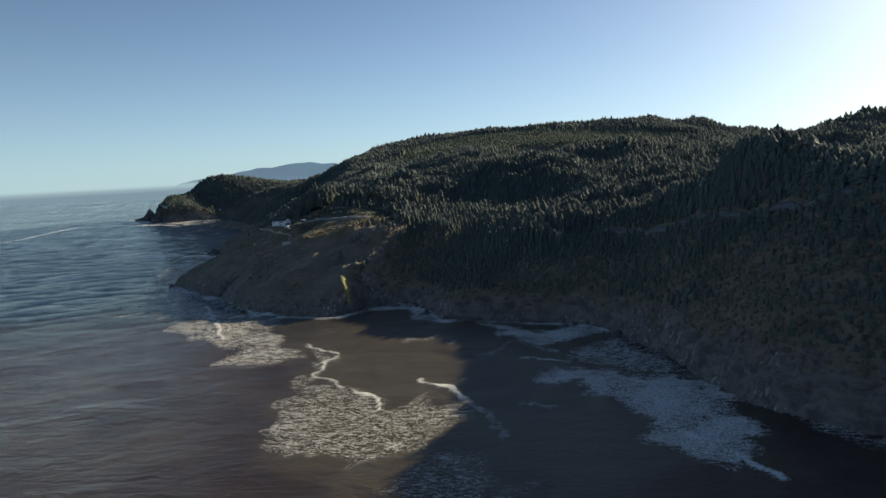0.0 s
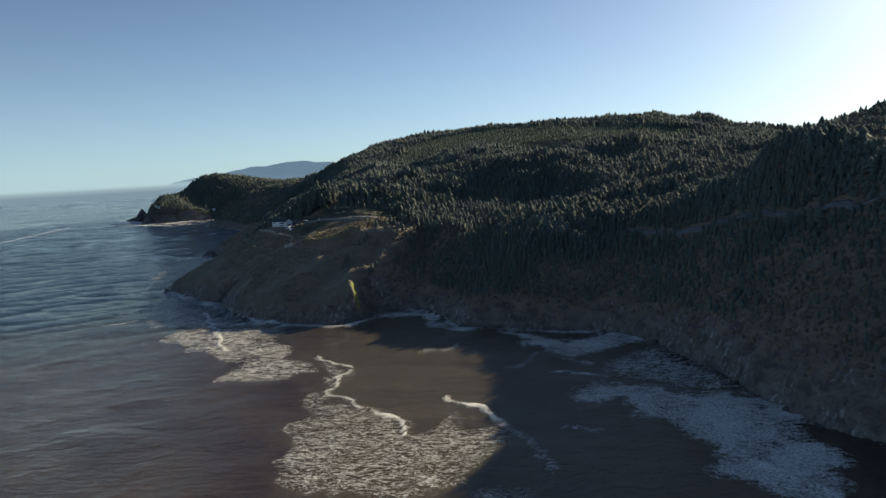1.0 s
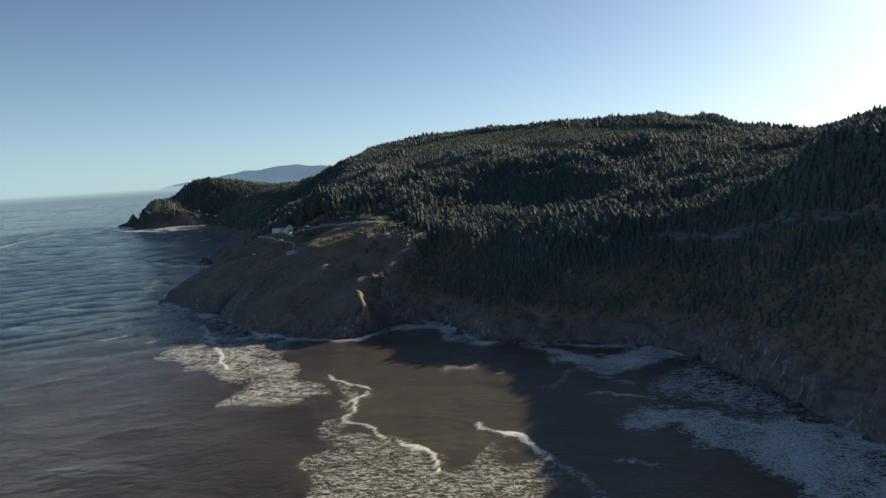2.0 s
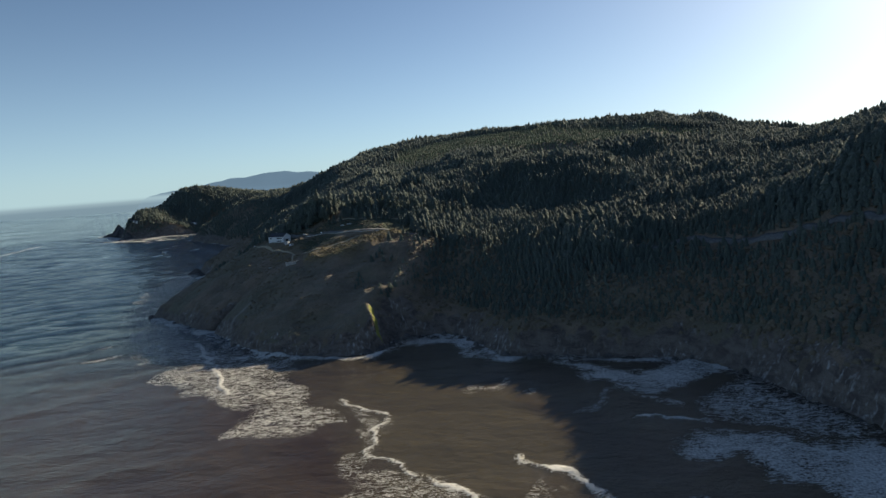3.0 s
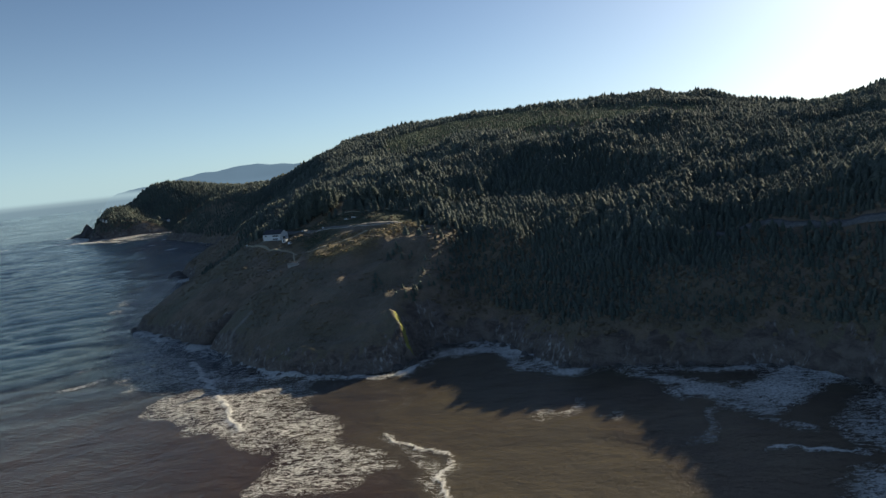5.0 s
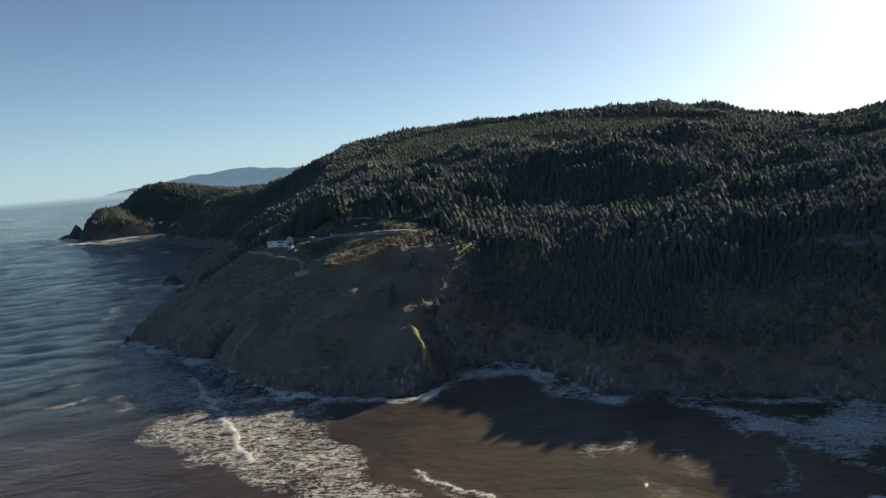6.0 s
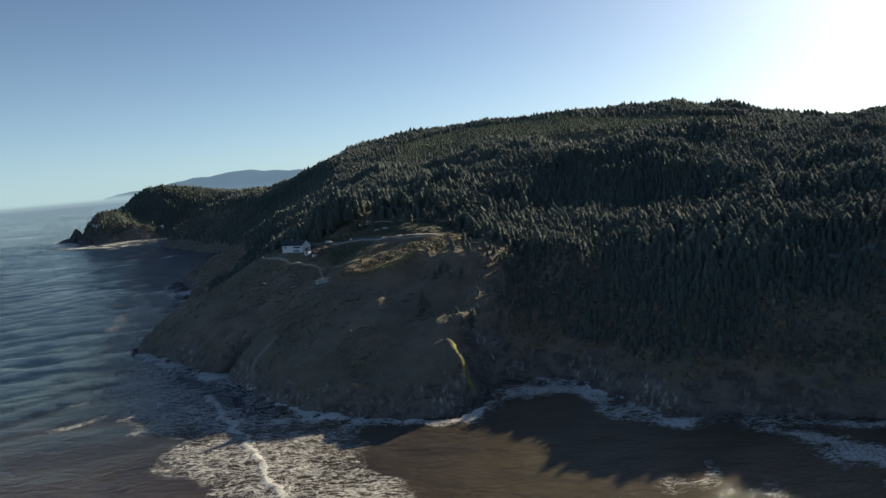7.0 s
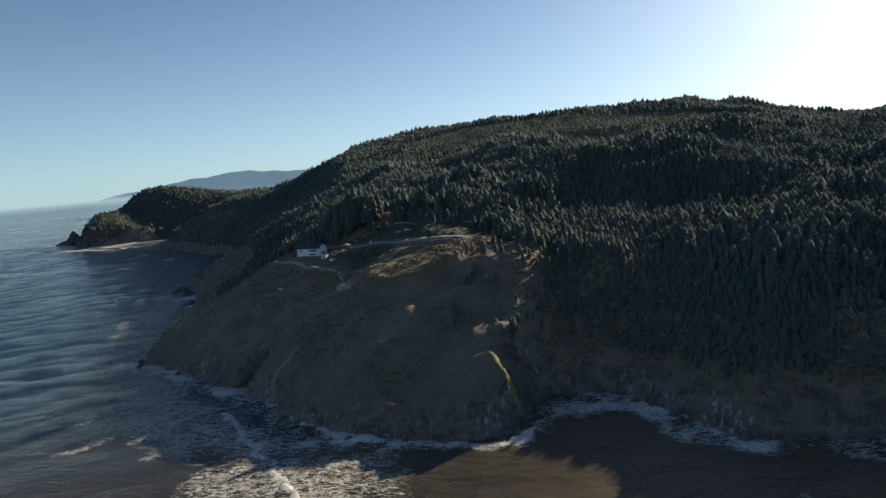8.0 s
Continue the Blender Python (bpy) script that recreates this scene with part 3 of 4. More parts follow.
FOAM = [  # outline in plan, strength, softness of its edge
    ([(-222, 612), (-186, 574), (-190, 530), (-181, 498), (-157, 484), (-128, 464), (-112, 438), (-92, 470), (-56, 440), (-64, 414), (-80, 372), (-108, 356), (-158, 368), (-176, 396), (-184, 446), (-194, 496), (-199, 540), (-203, 575)], 0.44, 8),
    ([(-413, 688), (-416, 712), (-400, 737), (-356, 741), (-317, 733), (-308, 694), (-270, 658), (-253, 622), (-232, 590), (-216, 571), (-227, 555), (-258, 552), (-285, 558), (-284, 582), (-292, 612), (-334, 640), (-379, 668)], 0.62, 7),
    ([(-367, 734), (-316, 733), (-299, 727), (-288, 676), (-305, 680), (-330, 700), (-348, 716)], 0.46, 6),
    ([(-548, 948), (-500, 905), (-440, 845), (-372, 770), (-340, 745), (-400, 742), (-450, 758), (-492, 800), (-535, 860)], 0.68, 14),
    ([(-72, 698), (-33, 685), (-20, 668), (-2, 655), (24, 670), (45, 678), (60, 650), (49, 640), (24, 617), (7, 609), (-12, 610), (-23, 626), (-39, 652), (-42, 669)], 0.86, 7),
    ([(-25, 617), (-36, 603), (-48, 594), (-60, 585), (-58, 575), (-44, 577), (-30, 595), (-17, 611)], 0.56, 6),
    ([(-10, 603), (3, 596), (11, 581), (7, 577), (-3, 587)], 0.8, 5),
    ([(-12, 514), (3, 529), (22, 537), (40, 530), (53, 519), (62, 514), (86, 518), (108, 500), (118, 470), (108, 436), (126, 404), (118, 380), (90, 356), (70, 372), (56, 396), (58, 430), (47, 456), (26, 462), (22, 480), (26, 493), (12, 501), (-11, 504)], 0.88, 7),
    ([(31, 583), (56, 612), (70, 622), (84, 590), (98, 560), (106, 520), (84, 520), (56, 524), (49, 537), (33, 550), (26, 560)], 0.7, 10),
    ([(-126, 638), (-118, 650), (-103, 658), (-102, 649), (-110, 631), (-120, 625)], 0.5, 4), ([(-94, 620), (-84, 634), (-78, 633), (-83, 622), (-91, 614)], 0.55, 4),
    ([(-216, 758), (-204, 772), (-187, 783), (-167, 796), (-146, 786), (-128, 757), (-126, 731), (-111, 719), (-119, 722), (-136, 728), (-140, 752), (-160, 772), (-190, 768)], 0.86, 6),
    ([(-70, 360), (-40, 372), (-10, 330), (-50, 300), (-84, 320)], 0.4, 14),
    ([(-514, 764), (-496, 788), (-503, 797), (-525, 771)], 0.66, 4), ([(-545, 816), (-530, 827), (-537, 837), (-553, 825)], 0.66, 4),
    ([(-700, 1400), (-560, 985), (-590, 960), (-690, 1180), (-740, 1380)], 0.46, 18),
    ([(-1680, 2780), (-1560, 2620), (-1440, 2600), (-1300, 2650), (-1180, 2700), (-1120, 2610), (-1240, 2600), (-1420, 2560), (-1580, 2570), (-1730, 2780)], 0.36, 18),
]
CRESTS = [  # line in plan, half width, strength, height
    ([(-435, 824), (-411, 784), (-386, 745), (-366, 715), (-352, 688), (-341, 664), (-328, 646)], 1.35, 2.2, 1.1),
    ([(-226, 619), (-215, 601), (-189, 585), (-185, 572), (-192, 555), (-187, 538), (-189, 519), (-171, 507), (-158, 490), (-130, 468), (-112, 440)], 1.7, 1.1, 0.6),
    ([(-99, 509), (-97, 499), (-89, 498), (-82, 492), (-77, 486), (-67, 476), (-57, 462)], 2.4, 1.2, 1.0),
    ([(-330, 752), (-300, 744), (-266, 735), (-246, 728), (-231, 732), (-222, 746), (-212, 764)], 5.5, 1.15, 0.8),
    ([(-556, 972), (-508, 922), (-474, 895), (-446, 866), (-428, 850)], 8.0, 1.0, 2.4), ([(-413, 852), (-392, 820), (-372, 800), (-352, 776), (-334, 757), (-318, 750)], 8.0, 1.1, 2.4),
    ([(-200, 790), (-165, 800), (-144, 784), (-125, 745), (-102, 706)], 6.0, 0.75, 0.8),
    ([(-60, 700), (-16, 688), (40, 676)], 5.0, 0.7, 0.6),
    ([(76, 405), (96, 372), (112, 340)], 2.5, 0.95, 0.8), ([(-20, 560), (4, 556), (20, 548)], 2.5, 0.95, 0.7),
    ([(-1640, 2545), (-1500, 2482), (-1392, 2440), (-1298, 2425), (-1248, 2452)], 9, 2.0, 0.8), ([(-1741, 2800), (-1651, 2714), (-1590, 2640)], 8, 1.8, 0.6), ([(-1118, 2132), (-1099, 2131)], 6, 1.6, 0.4), ([(-1124, 2056), (-1100, 2066)], 6, 1.6, 0.4), ([(-981, 1962), (-971, 1986)], 5, 1.5, 0.4), ([(-1655, 2690), (-1625, 2640), (-1560, 2580), (-1480, 2585), (-1400, 2620), (-1300, 2670), (-1200, 2690)], 9, 1.6, 0.8), ([(-1600, 2545), (-1500, 2520), (-1430, 2535), (-1360, 2560)], 8, 1.5, 0.6), ([(-1420, 2480), (-1330, 2500), (-1260, 2540)], 7, 1.4, 0.6), ([(-1390, 2400), (-1350, 2405)], 7, 1.4, 0.5), ([(-1330, 2350), (-1300, 2356)], 7, 1.4, 0.5),
    ([(-1790, 2838), (-1700, 2800)], 14, 1.1, 0.6),
    ([(-1655, 1880), (-1671, 1994), (-1765, 2246), (-1849, 2550)], 8, 0.62, 0.4),
    ([(-20, 450), (0, 445)], 3.5, 0.95, 0.6), ([(-62, 470), (-40, 430), (-26, 390)], 3.0, 0.6, 0.4),
]


def build_sea():
    xs = grid_axis((-14000, -2200, 500), (-2200, -760, 11), (-760, -420, 3.0), (-420, 140, 2.0), (140, 260, 3.0), (260, 700, 20), (700, 12000, 500))
    ys = grid_axis((-3000, 180, 100), (180, 300, 8), (300, 460, 3.0), (460, 860, 2.0), (860, 1000, 3.0), (1000, 1500, 6), (1500, 3000, 11), (3000, 14000, 500))
    X, Y = np.meshgrid(xs, ys)
    wx, wy = X + fbm(X, Y, 28, 4, 51) * 9, Y + fbm(X, Y, 28, 4, 52) * 9
    foam = np.zeros(X.shape)
    near = smooth(-2300, -1900, X) * smooth(500, 300, X) * smooth(3100, 2600, Y)
    open_sea = np.maximum(smooth(-560, -700, X), smooth(150, 60, Y))
    z = (fbm(X * 0.45, Y, 38, 3, 61) * (0.35 + 0.45 * open_sea) + np.sin((Y * 0.8 - X * 0.6) / 9.5 + fbm(X, Y, 90, 2, 63) * 2.5) * (0.3 + 0.2 * open_sea)) * near
    for pts, s, soft in FOAM:
        foam = np.maximum(foam, s * smooth(soft, -soft, poly_distance(wx, wy, pts, True)))
    cx, cy = X + fbm(X, Y, 14, 3, 55) * 3.5, Y + fbm(X, Y, 14, 3, 56) * 3.5
    billow = fbm(X, Y, 9, 3, 65)
    for pts, half, s, hgt in CRESTS:
        dist = poly_distance(cx, cy, pts)
        foam = np.maximum(foam, s * smooth(half * 1.5, half * 0.4, dist) * (0.72 + 0.45 * smooth(-0.4, 0.4, fbm(X, Y, 30, 3, 64))))
        z = z + hgt * (0.55 + 0.9 * np.abs(billow)) * np.exp(-(dist / (half * 1.1)) ** 2)
    shore = -inland(X, Y)
    foam = np.maximum(foam, 0.95 * smooth(22, 0, shore + fbm(X, Y, 34, 3, 57) * 14) * (0.45 + 0.55 * smooth(-0.35, 0.35, fbm(X, Y, 52, 3, 59))))
    edge = poly_distance(X, Y, [(-2600, 300), (-900, 640), (-640, 740), (-520, 800), (-440, 815), (-300, 800), (-200, 900), (600, 900), (600, -3000), (-2600, -3000)], True)
    silt = smooth(260, -300, edge + fbm(X, Y, 160, 4, 58) * 70)
    bay = poly_distance(X, Y, [(-330, 740), (-270, 640), (-215, 560), (-190, 440), (-110, 330), (20, 300), (140, 420), (60, 640), (-100, 760), (-220, 790)], True)
    cove = smooth(40, -35, bay + fbm(X, Y, 60, 3, 66) * 25)
    keep = ~((shore[:-1, :-1] < -25) & (shore[1:, 1:] < -25) & (shore[:-1, 1:] < -25) & (shore[1:, :-1] < -25))
    verts = U * np.stack([X, Y, z], -1).reshape(-1, 3)
    v, f, at = compact(verts, grid_faces(keep), {"foam": foam.ravel(), "silt": silt.ravel(), "cove": cove.ravel()})
    ob = new("water", raw_mesh("water", v, f, [SEA], at))
    tagged(ob, "silty brown and blue ocean with white surf and swell", "sea", kind="structure")


build_ground()
build_sea()


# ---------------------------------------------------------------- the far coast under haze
def haze_glow_material(name, col):
    """Mountains far beyond the sea haze: a plain backdrop with haze and low fog painted in as glow."""
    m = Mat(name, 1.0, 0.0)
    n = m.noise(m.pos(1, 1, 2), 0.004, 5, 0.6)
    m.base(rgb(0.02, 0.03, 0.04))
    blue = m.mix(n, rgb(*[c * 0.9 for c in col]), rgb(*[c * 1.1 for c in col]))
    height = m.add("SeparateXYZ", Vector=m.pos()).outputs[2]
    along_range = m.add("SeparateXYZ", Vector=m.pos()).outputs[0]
    # low fog painted in, coloured like the world's band below the horizon
    fog_glow = m.mix(m.ramp(height, 59, 101, 0, 1, False), rgb(0.136, 0.187, 0.228), rgb(0.25, 0.325, 0.36))
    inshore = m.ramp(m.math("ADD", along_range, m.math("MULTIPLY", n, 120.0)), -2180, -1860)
    low = m.mix(inshore, fog_glow, rgb(*[c * 1.12 for c in col]))
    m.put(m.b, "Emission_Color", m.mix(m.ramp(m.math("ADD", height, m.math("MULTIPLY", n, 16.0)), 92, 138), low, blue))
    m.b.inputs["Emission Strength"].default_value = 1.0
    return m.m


def far_ridge(name, a, b, profile, depth, mat, label):
    """A long mountain from a to b (plan), crest heights by a profile of (share of its length, metres)."""
    n, k = 160, 9
    s = np.linspace(0, 1, n)
    crest = np.interp(s, [p[0] for p in profile], [p[1] for p in profile]) + fbm(s * 900, s * 0 + 3.3, 60, 4, 90) * 4
    ax, ay = np.array(a), np.array(b)
    run = (ay - ax) / np.linalg.norm(ay - ax)
    out = np.array([-run[1], run[0]])
    rows = []
    for j in range(k):
        u = j / (k - 1)
        h = crest * np.sin(u * math.pi) ** 0.8 - 12
        base = ax[None] + (ay - ax)[None] * s[:, None] + out[None] * (u - 0.5) * depth
        rows.append(np.column_stack([base, h]))
    v = np.concatenate(rows)
    f = grid_faces(np.ones((k - 1, n - 1), bool))
    ob = new(name, raw_mesh(name, v, f, [mat]))
    tagged(ob, label, "backdrop", kind="structure")


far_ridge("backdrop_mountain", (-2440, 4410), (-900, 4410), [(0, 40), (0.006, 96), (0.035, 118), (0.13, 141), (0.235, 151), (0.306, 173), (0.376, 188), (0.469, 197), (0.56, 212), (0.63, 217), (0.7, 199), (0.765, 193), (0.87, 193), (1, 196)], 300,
          haze_glow_material("distant_mountain_haze_glow", (0.082, 0.122, 0.168)), "distant forested mountain range, glowing blue with painted sea haze")


# ---------------------------------------------------------------- vegetation
MEADOW = [(-640, 1150), (-575, 990), (-360, 770), (-226, 755), (-236, 800), (-256, 830), (-258, 890), (-232, 940), (-206, 985), (-204, 1020), (-235, 1052), (-318, 1072), (-420, 1080), (-500, 1130)]
SHOULDER = [(-250, 805), (-228, 815), (-225, 862), (-196, 895), (-176, 930), (-180, 955), (-204, 985), (-240, 960), (-262, 900)]
ROAD = [(-402, 1072), (-377, 1056), (-357, 1045), (-318, 1017), (-285, 1000), (-255, 996), (-222, 986), (-160, 962), (-72, 926), (-3, 866), (69, 806), (150, 690), (230, 560), (320, 400)]
UPPER_ROAD = [(-344, 1086), (-326, 1078), (-299, 1069), (-269, 1063), (-228, 1060), (-150, 1080)]
PATH_SEA = [(-452, 1066), (-434, 1044), (-415, 1026), (-397, 1004), (-372, 985), (-347, 963), (-332, 958), (-308, 966), (-285, 985)]
DECK = (-358, 933)


def conifer(levels, sides, rng, slim=0.17):
    """Unit conifer crown: tiers of ragged drooping skirts. Returns verts and triangles."""
    v, f = [], []
    for i in range(levels):
        t = i / levels
        z0, z1 = 0.1 + 0.82 * t, min(1.0, 0.1 + 0.82 * t + 1.5 / levels)
        r = slim * (1 - t) ** 0.6 * rng.uniform(0.85, 1.12) + 0.012
        off = rng.uniform(0, 6.28)
        base = len(v)
        lean = rng.uniform(-0.012, 0.012, 2)
        for k in range(sides):
            a = off + 6.283 * k / sides
            rr = r * (rng.uniform(0.9, 1.2) if k % 2 else rng.uniform(0.62, 0.85))
            v.append((math.cos(a) * rr + lean[0], math.sin(a) * rr + lean[1], z0 + rng.uniform(-0.02, 0.015) - (0.02 if k % 2 else 0)))
        v.append((lean[0] * 0.5, lean[1] * 0.5, z1))
        for k in range(sides):
            f.append((base + k, base + (k + 1) % sides, base + sides))
    return np.array(v), np.array(f)


def blob(rng):
    """Unit shrub: a ragged low dome."""
    v, f = [(0, 0, 1.0 * rng.uniform(0.8, 1.1))], []
    for ring, (z, r) in enumerate(((0.75, 0.55), (0.25, 1.0), (-0.25, 0.95))):
        for k in range(6):
            a = 6.283 * (k + 0.5 * ring) / 6 + rng.uniform(-0.2, 0.2)
            rr = r * rng.uniform(0.7, 1.2)
            v.append((math.cos(a) * rr, math.sin(a) * rr, z + rng.uniform(-0.15, 0.15)))
    for k in range(6):
        f.append((0, 1 + k, 1 + (k + 1) % 6))
        for ring in range(2):
            a, b = 1 + 6 * ring + k, 1 + 6 * ring + (k + 1) % 6
            f += [(a, a + 6, b), (b, a + 6, b + 6)]
    return np.array(v), np.array(f)


def scatter(name, shapes, places, heights, widths, mat, label, category, rng):
    """Many plants joined into one mesh of stuff. places: metres."""
    n = len(places)
    vs, fs, tint, base = [], [], [], 0
    which = rng.integers(0, len(shapes), n)
    for k, (tv, tf) in enumerate(shapes):
        sel = which == k
        c = int(sel.sum())
        if not c:
            continue
        a = rng.uniform(0, 6.283, c)
        ca, sa = np.cos(a)[:, None], np.sin(a)[:, None]
        w, h = widths[sel][:, None], heights[sel][:, None]
        x = (tv[None, :, 0] * ca - tv[None, :, 1] * sa) * w
        y = (tv[None, :, 0] * sa + tv[None, :, 1] * ca) * w
        z = tv[None, :, 2] * h
        p = np.stack([x, y, z], -1) + places[sel][:, None, :]
        vs.append(p.reshape(-1, 3))
        fs.append((tf[None] + (np.arange(c) * len(tv))[:, None, None]).reshape(-1, 3) + base)
        at = places[sel]
        tint.append(np.repeat(np.clip(rng.normal(0.45, 0.2, c) + 0.45 * fbm(at[:, 0], at[:, 1], 60, 3, 33) + 0.6 * fbm(at[:, 0], at[:, 1], 210, 2, 34), 0, 1), len(tv)))
        base += c * len(tv)
    me = raw_mesh(name, np.concatenate(vs), np.concatenate(fs), [mat], {"tint": np.concatenate(tint)})
    return tagged(new(name, me), label, category, kind="stuff")


def spread(x0, x1, y0, y1, step, rng):
    gx, gy = np.meshgrid(np.arange(x0, x1, step), np.arange(y0, y1, step))
    x = gx.ravel() + rng.uniform(-0.48, 0.48, gx.size) * step
    y = gy.ravel() + rng.uniform(-0.48, 0.48, gx.size) * step
    return x, y


def tree_cover(x, y, d):
    """Share of the ground that carries trees, 0 to 1."""
    east = np.maximum(smooth(-230, -150, x), smooth(1130, 1260, y))
    c = smooth(28 - 20 * east - 6 * smooth(1250, 1400, y), 75 - 45 * east - 16 * smooth(1250, 1400, y), d + fbm(x, y, 45, 3, 12) * (26 - 18 * east))
    c = c * smooth(-14, 16, poly_distance(x, y, MEADOW, True) + fbm(x, y, 26, 3, 13) * 9)
    c = c * (0.12 + 0.88 * smooth(-12, 14, poly_distance(x, y, SHOULDER, True) + fbm(x, y, 22, 3, 14) * 8))
    for line in (ROAD, UPPER_ROAD):
        c = c * smooth(4.5, 8, poly_distance(x, y, line) + 2.5 * smooth(-220, -180, x))
    c = c * (1 - smooth(-530, -575, x) * smooth(1640, 1560, y) * smooth(125, 80, d))
    return c * smooth(10, 18, poly_distance(x, y, [(-395, 1038), (-235, 1228)]))


def young_cover(x, y):
    """Where the forest was felled and stands as low regrowth."""
    a = smooth(30, -40, poly_distance(x, y, [(-330, 1760), (-60, 1640), (260, 1600), (420, 1750), (380, 1960), (60, 2120), (-250, 2250), (-420, 2150)], True) + fbm(x, y, 120, 3, 15) * 50)
    b = smooth(15, -20, poly_distance(x, y, [(330, 1500), (700, 1650), (760, 1760), (360, 1590)], True) + fbm(x, y, 60, 3, 16) * 20)
    return np.maximum(a, b)


def plant_forest():
    rng = np.random.default_rng(5)
    fine = [conifer(5, 6, rng, rng.uniform(0.16, 0.27)) for _ in range(10)]
    coarse = [conifer(3, 6, rng, rng.uniform(0.18, 0.27)) for _ in range(6)]
    zones = [("forest", fine, (-760, 520, 620, 1420), 4.7, 0.76, "dense dark green conifer forest on the hillside"),
             ("forest", coarse, (-700, 700, 1420, 2480), 6.8, 0.78, "dense dark conifer forest below the skyline"),
             ("forest", coarse, (520, 1500, 300, 2500), 10.5, 0.74, "conifer forest on the farther hills"),
             ("forest", coarse, (60, 520, 200, 620), 6.0, 0.74, "conifer forest above the cove"),
             ("forest", coarse, (-1150, -640, 1420, 2480), 6.6, 0.66, "conifer forest on the lower promontory"),
             ("forest", coarse, (-1680, -900, 2480, 3250), 6.6, 0.85, "hazy conifer forest on the distant headland")]
    for name, shapes, (x0, x1, y0, y1), step, size, label in zones:
        x, y = spread(x0, x1, y0, y1, step, rng)
        d = inland(x, y)
        keep = (rng.uniform(0, 1, len(x)) < tree_cover(x, y, d) * 0.97) & (d > 20 - 15 * smooth(1250, 1400, y))
        x, y, d = x[keep], y[keep], d[keep]
        z = ground(x, y, d)
        yc = young_cover(x, y)
        old = rng.uniform(0, 1, len(x)) > yc
        h = rng.normal(12.0, 2.3, len(x)).clip(6, 19) * size * (1 + 0.22 * fbm(x, y, 90, 2, 19)) * (1 + 0.1 * smooth(1700, 2000, y)) * np.maximum(0.42 + 0.58 * smooth(40, 190, d), 0.7 * smooth(1300, 1500, y)) * (1 + 0.22 * fbm(x, y, 24, 2, 29)) * (1 - 0.3 * np.exp(-((x + 205) / 30) ** 2 - ((y - 905) / 62) ** 2))
        p = U * np.stack([x, y, z], -1)
        p[:, 2] -= 0.5
        scatter(name, shapes, p[old], h[old], h[old] * rng.uniform(1.2, 1.8, int(old.sum())), CROWN, label, "forest", rng)
        low = ~old
        if low.sum() > 50:
            hh = rng.normal(4.2, 0.9, len(x)).clip(2, 7)
            scatter("regrowth", coarse, p[low], hh[low], hh[low] * rng.uniform(1.5, 2.2, int(low.sum())), YOUNG, "low pale green conifer regrowth on felled ground", "regrowth", rng)


def plant_shrubs():
    rng = np.random.default_rng(9)
    shapes = [blob(rng) for _ in range(8)]
    x, y = spread(-760, 330, 380, 1600, 3.4, rng)
    west = (x > -640) & (y < 1150) | (x < -520) & (y >= 1150)
    x, y = x[west], y[west]
    d = inland(x, y)
    cover = smooth(8, 40, d) * smooth(-0.5, 0.5, fbm(x, y, 34, 3, 23)) * smooth(320, 200, d)
    cover = np.maximum(cover, 0.9 * smooth(1120, 1180, y) * smooth(8, 20, d) * smooth(150, 110, d))
    cover = np.maximum(cover, smooth(-235, -170, x) * smooth(6, 20, d) * smooth(420, 300, d) * 0.95)
    for line in (ROAD, UPPER_ROAD, PATH_SEA):
        cover = cover * smooth(5, 8, poly_distance(x, y, line))
    cover = cover * smooth(9, 14, np.hypot(x - DECK[0], y - DECK[1])) * smooth(20, 28, np.hypot(x + 406, y - 1046))
    keep = rng.uniform(0, 1, len(x)) < cover * 0.85
    x, y, d = x[keep], y[keep], d[keep]
    z = ground(x, y, d)
    r = rng.gamma(3.0, 0.24, len(x)).clip(0.3, 1.5) * (1 + 0.25 * smooth(-235, -170, x))
    scatter("shrub_cover", shapes, U * np.stack([x, y, z], -1), r * rng.uniform(0.35, 0.7, len(x)) * (1 + 1.2 * smooth(-235, -170, x)), r * rng.uniform(1.0, 1.5, len(x)), SHRUB,
            "wind-cut dark coastal scrub on the headland slopes", "shrubs", rng)


def plant_tussocks():
    """Dry golden tussocks and low heath on the knoll and beside the paths."""
    rng = np.random.default_rng(14)
    shapes = [blob(rng) for _ in range(6)]
    x, y = spread(-450, -215, 915, 1050, 1.5, rng)
    knoll = poly_distance(x, y, KNOLL, True)
    lawn = poly_distance(x, y, [(-440, 1020), (-380, 960), (-352, 962), (-360, 1000), (-395, 1025), (-430, 1045)], True)
    cover = np.maximum(0.75 * smooth(9, -5, knoll), 0.3 * smooth(8, -6, lawn)) * smooth(-0.35, 0.3, fbm(x, y, 11, 3, 84))
    for line in (ROAD, PATH_SEA):
        cover = cover * smooth(2.5, 4.5, poly_distance(x, y, line))
    cover = cover * smooth(20, 26, np.hypot(x + 406, y - 1046)) * smooth(9, 12, np.hypot(x - DECK[0], y - DECK[1]))
    keep = rng.uniform(0, 1, len(x)) < cover
    x, y = x[keep], y[keep]
    r = rng.gamma(3.0, 0.16, len(x)).clip(0.2, 1.2)
    scatter("dry_grass", shapes, U * np.stack([x, y, ground(x, y)], -1), r * rng.uniform(0.5, 0.95, len(x)), r * rng.uniform(0.9, 1.5, len(x)), STRAW,
            "dry golden grass tussocks on the sunlit knoll", "grass", rng)


plant_forest()
plant_shrubs()
plant_tussocks()


